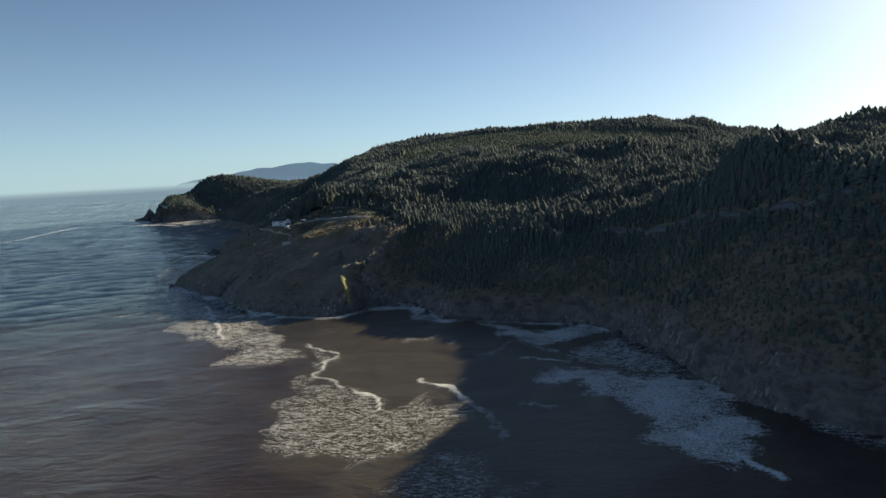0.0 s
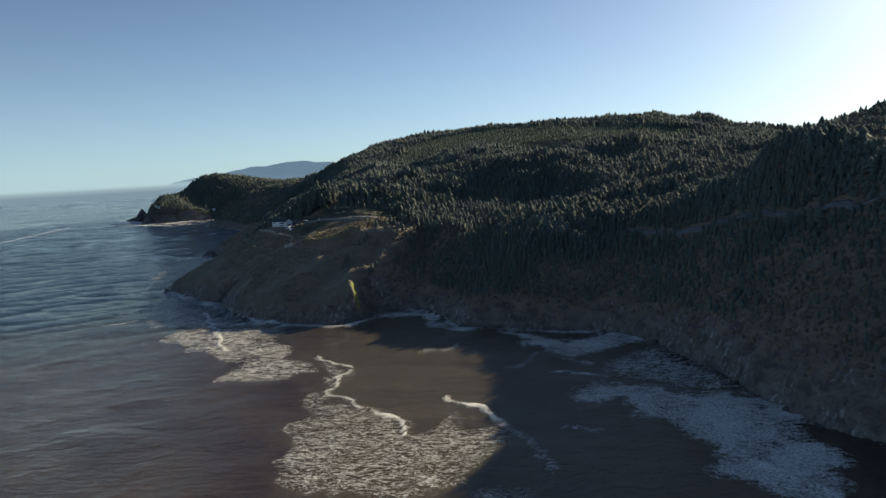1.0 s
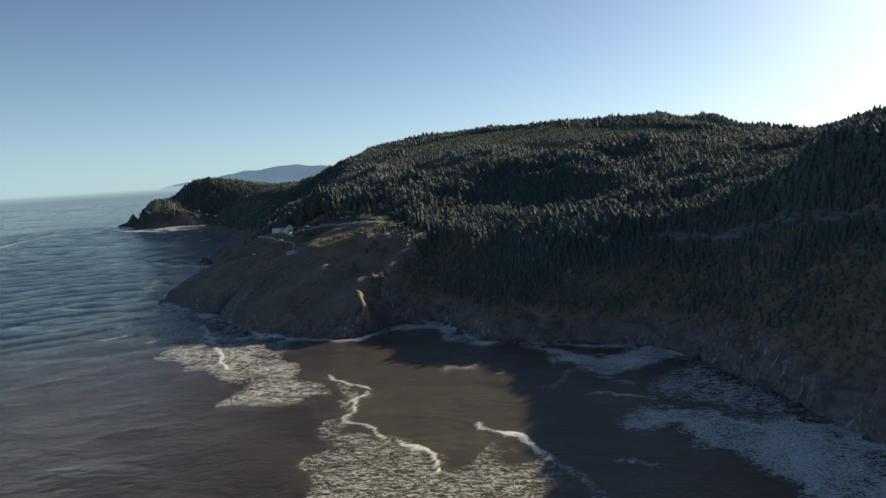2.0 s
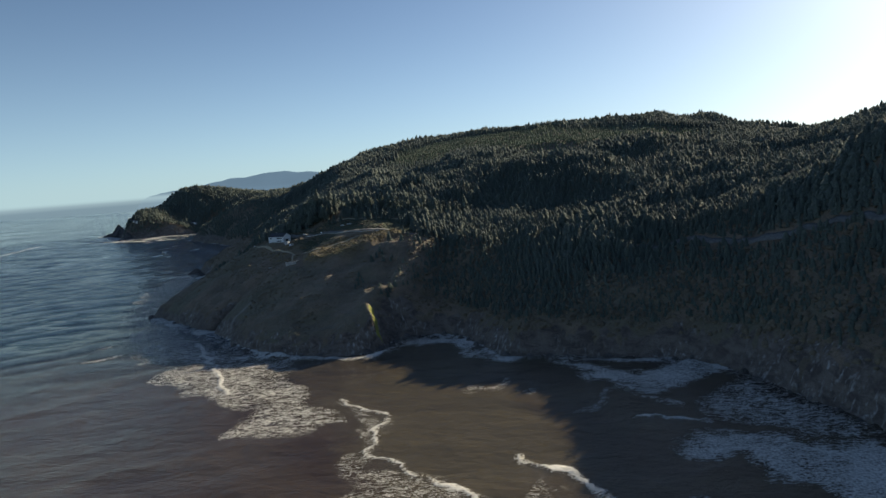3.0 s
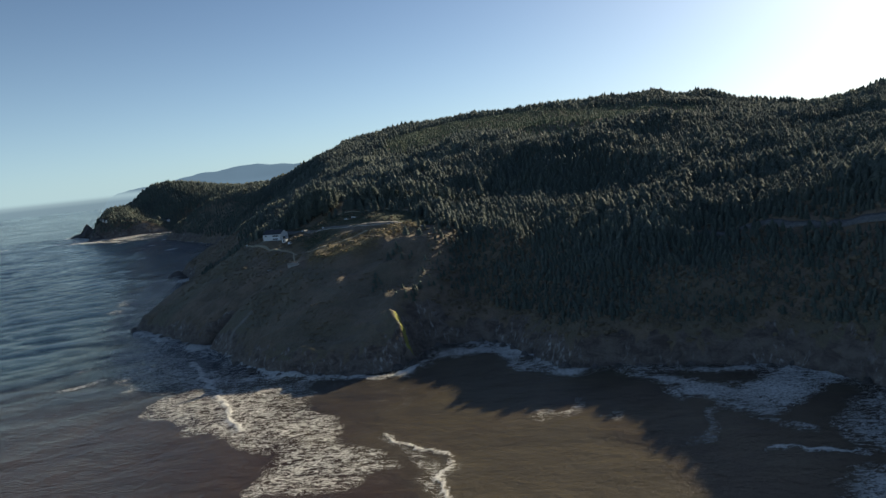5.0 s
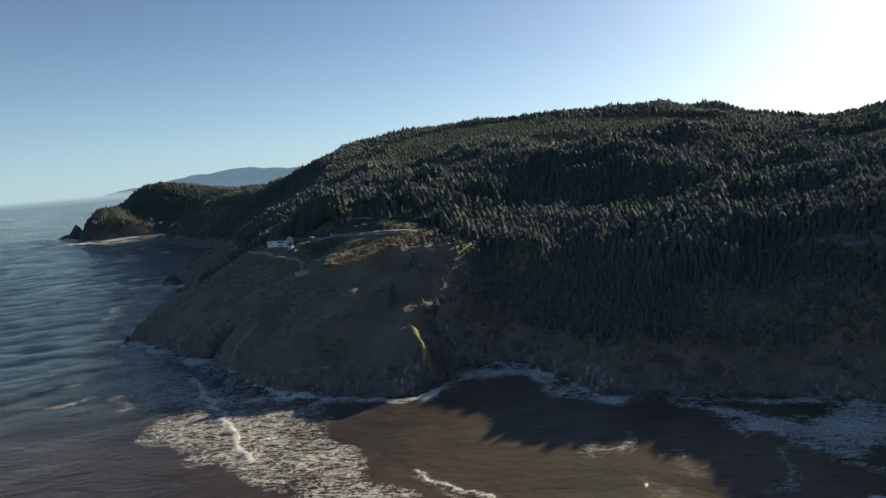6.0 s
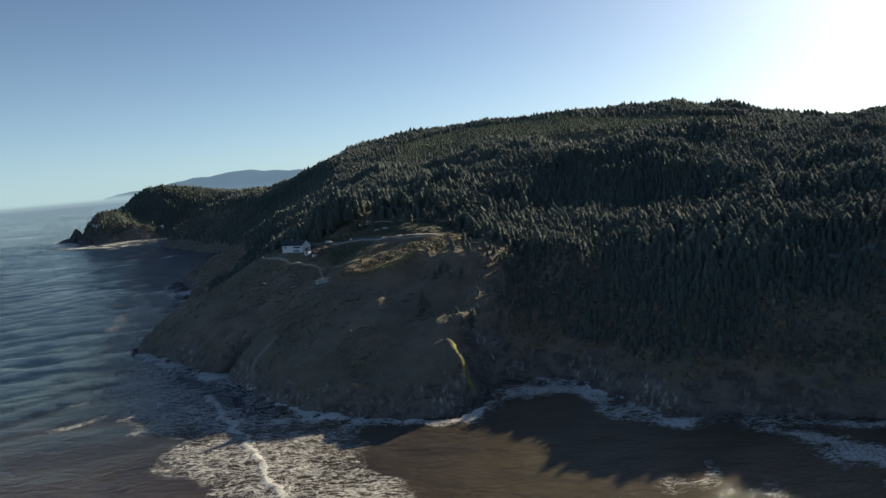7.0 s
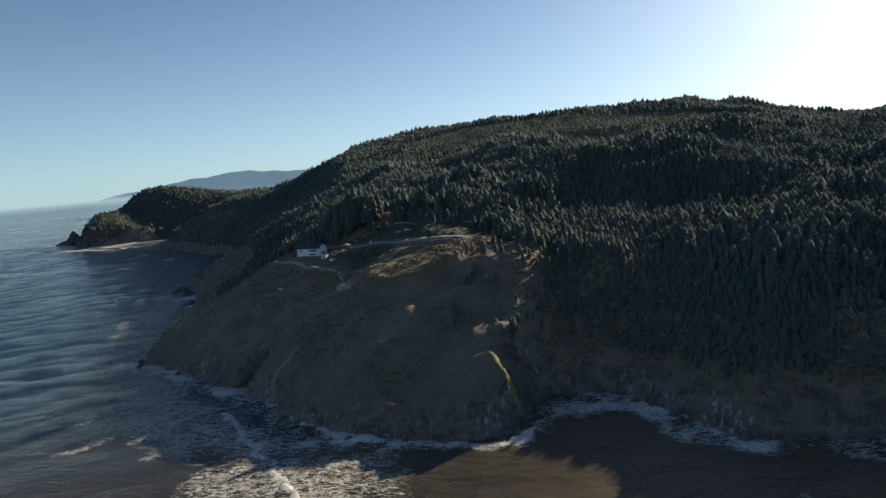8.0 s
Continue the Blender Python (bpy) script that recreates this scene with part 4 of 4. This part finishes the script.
def tree(name, height, seed, label):
    """One conifer of the forest's edge: tapered trunk with limbs, and a crown of ragged tiers."""
    rng = np.random.default_rng(seed)
    ob = thing(name, pose(0, 0, 0), label, "tree", "trees at the forest's edge")
    bm = bmesh.new()
    bmesh.ops.create_cone(bm, cap_ends=True, segments=8, radius1=0.02 * height, radius2=0.004 * height, depth=height * 0.95, matrix=Matrix.Translation((0, 0, height * 0.475 - 0.4)))
    for k in range(9):
        z, a = height * rng.uniform(0.08, 0.6), rng.uniform(0, 6.28)
        m = Matrix.Translation((0, 0, z)) @ Matrix.Rotation(a, 4, "Z") @ Matrix.Rotation(radians(80), 4, "Y") @ Matrix.Translation((0, 0, height * 0.06))
        bmesh.ops.create_cone(bm, cap_ends=False, segments=4, radius1=0.006 * height, radius2=0.002 * height, depth=height * 0.12, matrix=m)
    part("trunk", bm, BARK, ob)
    v, f = conifer(11, 12, rng, rng.uniform(0.19, 0.26))
    v = v * np.array([height, height, height * 0.84])
    v[:, 2] += height * 0.16
    crown = new("crown", raw_mesh("crown", v, f, [CROWN], {"tint": np.full(len(v), rng.uniform(0.3, 0.7))}, smooth_shade=False))
    crown.parent = ob
    return ob


def plant_edge_trees():
    rng = np.random.default_rng(21)
    kinds = [tree("conifer_tree", h, i, "tall dark conifer at the edge of the forest") for i, h in enumerate((16.0, 13.0, 17.5, 11.5, 14.5))]
    spots = []
    for i in range(90):      # the stand above the white building
        a, r = rng.uniform(0, 6.28), rng.uniform(0, 1) ** 0.5
        spots.append((-378 + 40 * r * math.cos(a), 1112 + 30 * r * math.sin(a)))
    for i in range(56):      # along the forest's edge above the road
        t = i / 55
        spots.append((-318 + 165 * t + rng.uniform(-5, 5), 1096 - 12 * t + rng.uniform(-11, 11)))
    for i in range(22):      # scattered trees on the slope above the cove
        spots.append((rng.uniform(-200, -60), rng.uniform(860, 985)))
    for i, (x, y) in enumerate(spots):
        ob = kinds[i] if i < len(kinds) else copy_thing(kinds[int(rng.integers(0, 5))], Matrix())
        size = rng.uniform(0.95, 1.25) if i < 90 else rng.uniform(1.1, 1.45) if i < 146 else rng.uniform(0.35, 0.6)
        ob.matrix_basis = spot(x, y, -0.4, rng.uniform(0, 360)) @ Matrix.Diagonal((size * 1.1, size * 1.1, size, 1))


plant_edge_trees()


# ---------------------------------------------------------------- roads and paths
def ribbon(name, pts, width, mat, lift, label, category):
    """A strip of road laid over the ground. pts in plan units, width in metres."""
    p = np.array(pts, float)
    seg = np.hypot(*np.diff(p, axis=0).T)
    s = np.concatenate([[0], np.cumsum(seg)])
    n = int(s[-1] / 2.5)
    t = np.linspace(0, s[-1], n)
    x, y = np.interp(t, s, p[:, 0]), np.interp(t, s, p[:, 1])
    for _ in range(6):
        x[1:-1], y[1:-1] = (x[:-2] + 2 * x[1:-1] + x[2:]) / 4, (y[:-2] + 2 * y[1:-1] + y[2:]) / 4
    dx, dy = np.gradient(x), np.gradient(y)
    ln = np.hypot(dx, dy)
    nx, ny = -dy / ln, dx / ln
    rows = []
    half = width / 2 / U
    for k, (o, zz) in enumerate(((-1.15, -1.2), (-1.0, lift), (-0.33, lift + 0.06), (0.33, lift + 0.06), (1.0, lift), (1.15, -1.2))):
        px, py = x + nx * o * half * (1 + 0.08 * fbm(x, y, 6, 2, 70 + k)), y + ny * o * half
        mid = ground(x, y) * U
        pz = np.maximum(ground(px, py) * U, mid) if abs(o) < 1.1 else mid
        rows.append(np.column_stack([U * px, U * py, pz + zz]))
    v = np.concatenate(rows)
    me = raw_mesh(name, v, grid_faces(np.ones((len(rows) - 1, n - 1), bool)), [mat])
    tagged(new(name, me), label, category, kind="structure")


ribbon("road", ROAD, 4.0, ASPHALT, 0.25, "grey asphalt coast road cut along the hillside", "road")
ribbon("road_upper", UPPER_ROAD, 1.7, GRAVEL, 0.25, "pale gravel road below the trees", "road")
ribbon("footpath", PATH_SEA, 1.5, GRAVEL, 0.35, "pale footpath winding down the grassy headland", "path")
ribbon("footpath_lower", [(-372, 985), (-366, 962), (-360, 942)], 1.2, GRAVEL, 0.2, "pale footpath to the lookout", "path")


# ---------------------------------------------------------------- the white building
def window(parent, x0, x1, z0, z1, y):
    """A band of dark panes in a frame on the wall that faces -y."""
    f = bmesh.new()
    for a in ((x0 - 0.1, x1 + 0.1, z1, z1 + 0.12), (x0 - 0.1, x1 + 0.1, z0 - 0.12, z0), (x0 - 0.1, x0, z0, z1), (x1, x1 + 0.1, z0, z1)):
        add_box(f, a[0], a[1], y - 0.08, y + 0.02, a[2], a[3])
    w = part("window", f, TRIM, parent, "dark window band in a pale frame")
    n = max(1, int(round((x1 - x0) / 1.5)))
    for k in range(n):
        a, b = x0 + (x1 - x0) * k / n + 0.03, x0 + (x1 - x0) * (k + 1) / n - 0.03
        part("pane", box(a, b, y - 0.04, y + 0.01, z0, z1), GLASS, w)


def white_building():
    L, W, H, P = 18.6, 10.4, 5.4, 3.1
    ob = thing("white_building", spot(-410, 1050, 0.0, -23.0), "long white two-storey gabled building on the headland", "building")
    part("wall", prism([(-L / 2, -3), (L / 2, -3), (L / 2, H), (-L / 2, H)], -W / 2, W / 2), WHITE, ob, "white painted boarded wall")
    for s in (-1, 1):
        g = bmesh.new()
        a = [g.verts.new((s * (L / 2 - 0.15), y, z)) for y, z in ((-W / 2, H), (W / 2, H), (0, H + P))]
        b = [g.verts.new((s * L / 2, y, z)) for y, z in ((-W / 2, H), (W / 2, H), (0, H + P))]
        g.faces.new(a), g.faces.new(b)
        for k in range(3):
            g.faces.new((a[k], a[(k + 1) % 3], b[(k + 1) % 3], b[k]))
        bmesh.ops.recalc_face_normals(g, faces=g.faces)
        part("gable", g, WHITE, ob, "white gable end")
    for s in (-1, 1):
        r = bmesh.new()
        sl = math.hypot(W / 2 + 0.5, P + 0.3)
        add_box(r, -L / 2 - 0.5, L / 2 + 0.5, 0, sl, -0.08, 0.1)
        part("roof", r, ROOF, ob, "dark shingled roof slope", Matrix.Translation((0, 0, H + P + 0.06)) @ Matrix.Rotation(0 if s > 0 else math.pi, 4, "Z") @ Matrix.Rotation(-math.atan2(P, W / 2), 4, "X"))
    part("ridge_cap", box(-L / 2 - 0.5, L / 2 + 0.5, -0.18, 0.18, H + P + 0.08, H + P + 0.22), ROOF, ob)
    part("chimney", box(-4.4, -3.6, 0.6, 1.4, H + 0.8, H + P + 1.1, 0.04), CONCRETE, ob)
    window(ob, 1.2, 7.6, 3.3, 4.3, -W / 2)
    window(ob, 1.0, 6.6, 0.7, 1.6, -W / 2)
    window(ob, -7.5, -5.4, 3.4, 4.2, -W / 2)
    # entrance under the lit gable, with a dark opening and a low white annex
    door = part("door", box(L / 2, L / 2 + 0.06, -1.6, 1.4, -0.2, 2.3, 0.01), GLASS, ob, "dark glazed entrance")
    part("door_frame", box(L / 2 + 0.06, L / 2 + 0.12, -0.15, -0.05, -0.2, 2.3), TRIM, door)
    part("canopy", box(L / 2, L / 2 + 1.8, -2.6, 2.6, 2.55, 2.75, 0.03), ROOF, ob, "dark entrance canopy")
    for y in (-2.4, 2.4):
        part("canopy_post", box(L / 2 + 1.5, L / 2 + 1.65, y - 0.08, y + 0.08, -1.5, 2.55), WHITE, ob)
    annex = thing("white_annex", spot(-393, 1030, 0.0, -23.9), "small white flat-roofed annex beside the building", "shed")
    part("wall", box(-1.9, 1.9, -1.6, 1.6, -1.5, 2.5, 0.03), WHITE, annex)
    part("roof", box(-2.15, 2.15, -1.85, 1.85, 2.5, 2.68, 0.03), ROOF, annex)
    part("door", box(-0.5, 0.5, -1.66, -1.6, -0.1, 1.95), GLASS, annex)


white_building()


def vehicle(name, m, col, label, length=4.5, tall=1.55):
    """A parked car or van: body, glasshouse, four wheels."""
    ob = thing(name, m, label, "car", "parked vehicles")
    h, w = length / 2, 0.9
    van = tall > 1.8
    prof = [(-h, 0.35), (h, 0.35), (h, 0.75), (h * 0.55, 0.95), (h * 0.25, tall), (-h * 0.9, tall), (-h, 1.0)] if van else            [(-h, 0.35), (h, 0.35), (h, 0.72), (h * 0.5, 0.9), (h * 0.15, tall), (-h * 0.55, tall), (-h * 0.92, 0.95), (-h, 0.8)]
    bm = prism(prof, -w, w)
    bmesh.ops.bevel(bm, geom=bm.edges[:], offset=0.07, segments=2, affect="EDGES")
    part("body", bm, plain(name + "_paint", col, 0.3, 0.05, 1.0, 0.5), ob)
    z0, z1 = 0.98, tall - 0.12
    for s in (-1, 1):
        part("side_window", box(-h * 0.5, h * 0.12, s * w - 0.015, s * w + 0.015, z0, z1), GLASS, ob)
    part("windscreen", box(-0.03, 0.03, -w * 0.85, w * 0.85, -0.3, 0.3), GLASS, ob, "", Matrix.Translation((h * 0.36, 0, (z0 + z1) / 2 + 0.02)) @ Matrix.Rotation(-0.7, 4, "Y"))
    for sx in (-0.62, 0.62):
        for sy in (-1, 1):
            t = bmesh.new()
            bmesh.ops.create_cone(t, cap_ends=True, segments=14, radius1=0.34, radius2=0.34, depth=0.22, matrix=Matrix.Translation((sx * h, sy * (w - 0.06), 0.34)) @ Matrix.Rotation(math.pi / 2, 4, "X"))
            wheel = part("wheel", t, ROOF, ob, "black tyre")
            r = bmesh.new()
            bmesh.ops.create_cone(r, cap_ends=True, segments=12, radius1=0.2, radius2=0.2, depth=0.24, matrix=Matrix.Translation((sx * h, sy * (w - 0.06), 0.34)) @ Matrix.Rotation(math.pi / 2, 4, "X"))
            part("rim", r, STEEL, wheel)
    return ob


vehicle("parked_van", spot(-382, 1013, 0.05, 70), (0.8, 0.8, 0.8), "white van parked below the white building", 5.2, 2.1)
vehicle("parked_car", spot(-374, 1052, 0.35, -35), (0.75, 0.75, 0.73), "white car parked on the coast road")
vehicle("parked_car", spot(-318, 1044, 0.1, -8), (0.55, 0.58, 0.6), "silver car parked beside the coast road")
vehicle("parked_car", spot(-309, 1043, 0.1, 4), (0.7, 0.7, 0.68), "pale car parked beside the coast road")


def railing(parent, x0, x1, y, z, posts):
    rail = part("railing", box(x0, x1, y - 0.04, y + 0.04, z + 1.0, z + 1.08), STEEL, parent, "grey metal railing")
    part("middle_rail", box(x0, x1, y - 0.03, y + 0.03, z + 0.5, z + 0.56), STEEL, rail)
    for k in range(posts):
        x = x0 + 0.06 + (x1 - x0 - 0.12) * k / (posts - 1)
        part("post", box(x - 0.04, x + 0.04, y - 0.04, y + 0.04, z, z + 1.0), STEEL, rail)


def lookout():
    ob = thing("lookout_platform", spot(*DECK, 0.0, -8), "pale concrete lookout platform with railings on the slope", "platform")
    part("platform_base", box(-4.4, 4.4, -2.8, 2.6, -3.5, 0.9, 0.05), CONCRETE, ob, "pale concrete retaining wall")
    part("deck", box(-4.6, 4.6, -3.0, 2.7, 0.9, 1.1, 0.03), WOOD, ob, "weathered wooden deck")
    part("parapet", box(-4.5, 4.5, -2.95, -2.75, 1.1, 2.0, 0.03), CONCRETE, ob)
    railing(ob, -4.5, 4.5, 2.6, 1.1, 7)
    st = thing("concrete_steps", spot(DECK[0] - 4, DECK[1] + 9, 0.0, 10), "short flight of pale concrete steps above the lookout", "steps")
    for k in range(8):
        part("step", box(-0.9, 0.9, k * 0.32 - 1.3, k * 0.32 - 0.98, -1.0 + k * 0.17 - 0.3, -0.2 + k * 0.17, 0.01), CONCRETE, st)
    w = thing("low_wall", spot(-390, 951, 0.0, -6), "short pale concrete wall on the grassy slope", "wall")
    part("wall", box(-2.6, 2.6, -0.25, 0.25, -1.5, 0.9, 0.03), CONCRETE, w)
    part("coping", box(-2.7, 2.7, -0.32, 0.32, 0.9, 1.02, 0.02), CONCRETE, w)


lookout()


# ---------------------------------------------------------------- rocks and the far headland
def rock(name, x, y, rx, ry, h, seed, label, peak=1.0, z0=-4.0):
    """A ragged rock that stands in the sea. Plan units for its place, metres for its size."""
    n, k = 28, 14
    a = np.linspace(0, 2 * math.pi, n, endpoint=False)
    v, f = [], []
    for j in range(k):
        t = j / (k - 1)
        r = (1 - t) ** peak * (1 - 0.15 * t) + 0.03
        for i in range(n):
            q = r * (1 + 0.22 * float(fbm(np.array([math.cos(a[i]) * 2.2 + seed * 7.1]), np.array([math.sin(a[i]) * 2.2 + t * 3.0]), 0.7, 4, seed)[0]))
            v.append((U * x + q * rx * math.cos(a[i]), U * y + q * ry * math.sin(a[i]), z0 + (h - z0) * t))
    top = len(v)
    v.append((U * x, U * y, h * 1.02))
    for j in range(k - 1):
        for i in range(n):
            p, q = j * n + i, j * n + (i + 1) % n
            f += [(p, q, q + n), (p, q + n, p + n)]
    for i in range(n):
        f.append(((k - 1) * n + i, (k - 1) * n + (i + 1) % n, top))
    me = raw_mesh(name, np.array(v), np.array(f), [BASALT], smooth_shade=False)
    tagged(new(name, me), label, "rock")


rock("sea_stack", -1702, 2832, 29, 30, 35, 3, "tall dark pointed sea stack beyond the bay", 0.85)
rock("sea_rock", -1742, 2838, 30, 18, 10, 4, "low dark rock beside the sea stack", 0.6)
rock("sea_rock", -1532, 2600, 20, 14, 19, 5, "sunlit pale brown rock at the foot of the far headland", 0.8)
rock("sea_rock", -1655, 2800, 16, 20, 24, 6, "dark rock against the far headland", 0.7)
for i, (x, y, r, h) in enumerate(((-222, 756, 5, 3.5), (-232, 750, 4, 2.5), (-214, 768, 4, 3.0), (-716, 1428, 12, 7), (-690, 1392, 8, 4), (-650, 1306, 7, 4), 
                                  (-130, 748, 4, 2.5), (-105, 716, 5, 3))):
    rock("shore_rock", x, y, r, r * 0.8, h, 20 + i, "wet dark rock at the water's edge", 0.6, -2.0)


def cottage(name, x, y, z, size, turn, label):
    ob = thing(name, pose(U * x, U * y, z, 0, 0, turn), label, "house")
    L, W, H = size
    part("wall", box(-L / 2, L / 2, -W / 2, W / 2, -4, H), WHITE, ob)
    part("roof", prism([(-W / 2 - 0.4, H), (W / 2 + 0.4, H), (0, H + W * 0.42)], -L / 2 - 0.4, L / 2 + 0.4), ROOF, ob, "dark gabled roof", Matrix.Rotation(math.pi / 2, 4, "Z"))
    for k in range(3):
        xx = -L / 2 + L * (k + 0.5) / 3
        part("window", box(xx - 0.5, xx + 0.5, -W / 2 - 0.05, -W / 2, H * 0.45, H * 0.8), GLASS, ob)


cottage("keepers_house", -1352, 2778, U * ground_at(-1352, 2778), (13, 9, 7), -25, "white gabled house above the far beach")
for x, y in ((-1536, 2642), (-1524, 2640), (-1511, 2636)):
    cottage("lighthouse_building", x, y, U * ground_at(x, y), (5, 4.5, 3.6), -20, "small white lighthouse building on the far headland")


# ---------------------------------------------------------------- small things
def along(pts, step):
    """Places and headings every so many plan units along a line of the plan."""
    p = np.array(pts, float)
    seg = np.hypot(*np.diff(p, axis=0).T)
    s = np.concatenate([[0], np.cumsum(seg)])
    t = np.arange(0, s[-1], step)
    x, y = np.interp(t, s, p[:, 0]), np.interp(t, s, p[:, 1])
    return x, y, np.degrees(np.arctan2(np.gradient(y), np.gradient(x)))


def guard_rail(pts, label):
    """A steel beam on posts along the seaward side of the road."""
    x, y, turn = along(pts, 4.3)
    ob = thing("guard_rail", pose(0, 0, 0), label, "guard rail")
    zs = [U * ground_at(a, b) for a, b in zip(x, y)]
    for i in range(len(x)):
        part("post", box(-0.07, 0.07, -0.07, 0.07, -0.6, 0.78), WOOD, ob, "", pose(U * x[i], U * y[i], zs[i], 0, 0, turn[i]))
    for i in range(len(x) - 1):
        a, b = Vector((U * x[i], U * y[i], zs[i] + 0.6)), Vector((U * x[i + 1], U * y[i + 1], zs[i + 1] + 0.6))
        m = Matrix.Translation((a + b) / 2) @ (b - a).to_track_quat("X", "Z").to_matrix().to_4x4()
        h = (b - a).length / 2
        part("beam", prism([(-0.04, -0.16), (0.04, -0.12), (0.0, 0.0), (0.04, 0.12), (-0.04, 0.16)], -h, h), STEEL, ob, "", m @ Matrix.Rotation(math.pi / 2, 4, "Z"))


guard_rail([(-372, 1048), (-352, 1036), (-317, 1011), (-284, 994), (-255, 990), (-228, 981)], "grey steel guard rail along the coast road")


def sign_board(x, y, turn, label):
    ob = thing("sign_board", spot(x, y, 0, turn), label, "sign")
    part("post", box(-0.06, 0.06, -0.06, 0.06, -0.6, 2.2), WOOD, ob)
    part("board", box(-0.9, 0.9, -0.1, -0.06, 1.1, 2.2, 0.02), WHITE, ob, "plain white board")


sign_board(-455, 1072, -20, "small white sign board at the end of the footpath")
sign_board(-346, 1034, -30, "small white sign board beside the coast road")


def path_fence(pts, label):
    """A low post-and-rail fence on the seaward side of the footpath."""
    x, y, turn = along(pts, 3.6)
    ob = thing("fence", pose(0, 0, 0), label, "fence")
    zs = [U * ground_at(a, b) for a, b in zip(x, y)]
    for i in range(len(x)):
        part("post", box(-0.06, 0.06, -0.06, 0.06, -0.5, 1.0), WOOD, ob, "", pose(U * x[i], U * y[i], zs[i], 0, 0, turn[i]))
    for i in range(len(x) - 1):
        for lift in (0.45, 0.85):
            a, b = Vector((U * x[i], U * y[i], zs[i] + lift)), Vector((U * x[i + 1], U * y[i + 1], zs[i + 1] + lift))
            h = (b - a).length / 2
            part("rail", box(-h, h, -0.03, 0.03, -0.05, 0.05), WOOD, ob, "", Matrix.Translation((a + b) / 2) @ (b - a).to_track_quat("X", "Z").to_matrix().to_4x4())


path_fence([(-436, 1042), (-417, 1022), (-399, 1001), (-374, 982), (-349, 960)], "weathered wooden rail fence along the footpath")


def boulders():
    """Loose wet boulders along the foot of the cliffs."""
    rng = np.random.default_rng(31)
    start = COAST.index((-590, 1060))
    x, y, turn = along(COAST[start:start + 24], 17)
    for i in range(len(x)):
        r = float(rng.uniform(1.2, 4.2))
        a = radians(float(turn[i])) - math.pi / 2
        off = rng.uniform(0, 5)
        rock("boulder", float(x[i]) + off * math.cos(a) + rng.uniform(-4, 4), float(y[i]) + off * math.sin(a) + rng.uniform(-4, 4), r, r * rng.uniform(0.6, 1.0), r * rng.uniform(0.4, 0.9), 60 + i,
             "wet dark boulder at the foot of the sea cliff", 0.5, -1.5)


boulders()
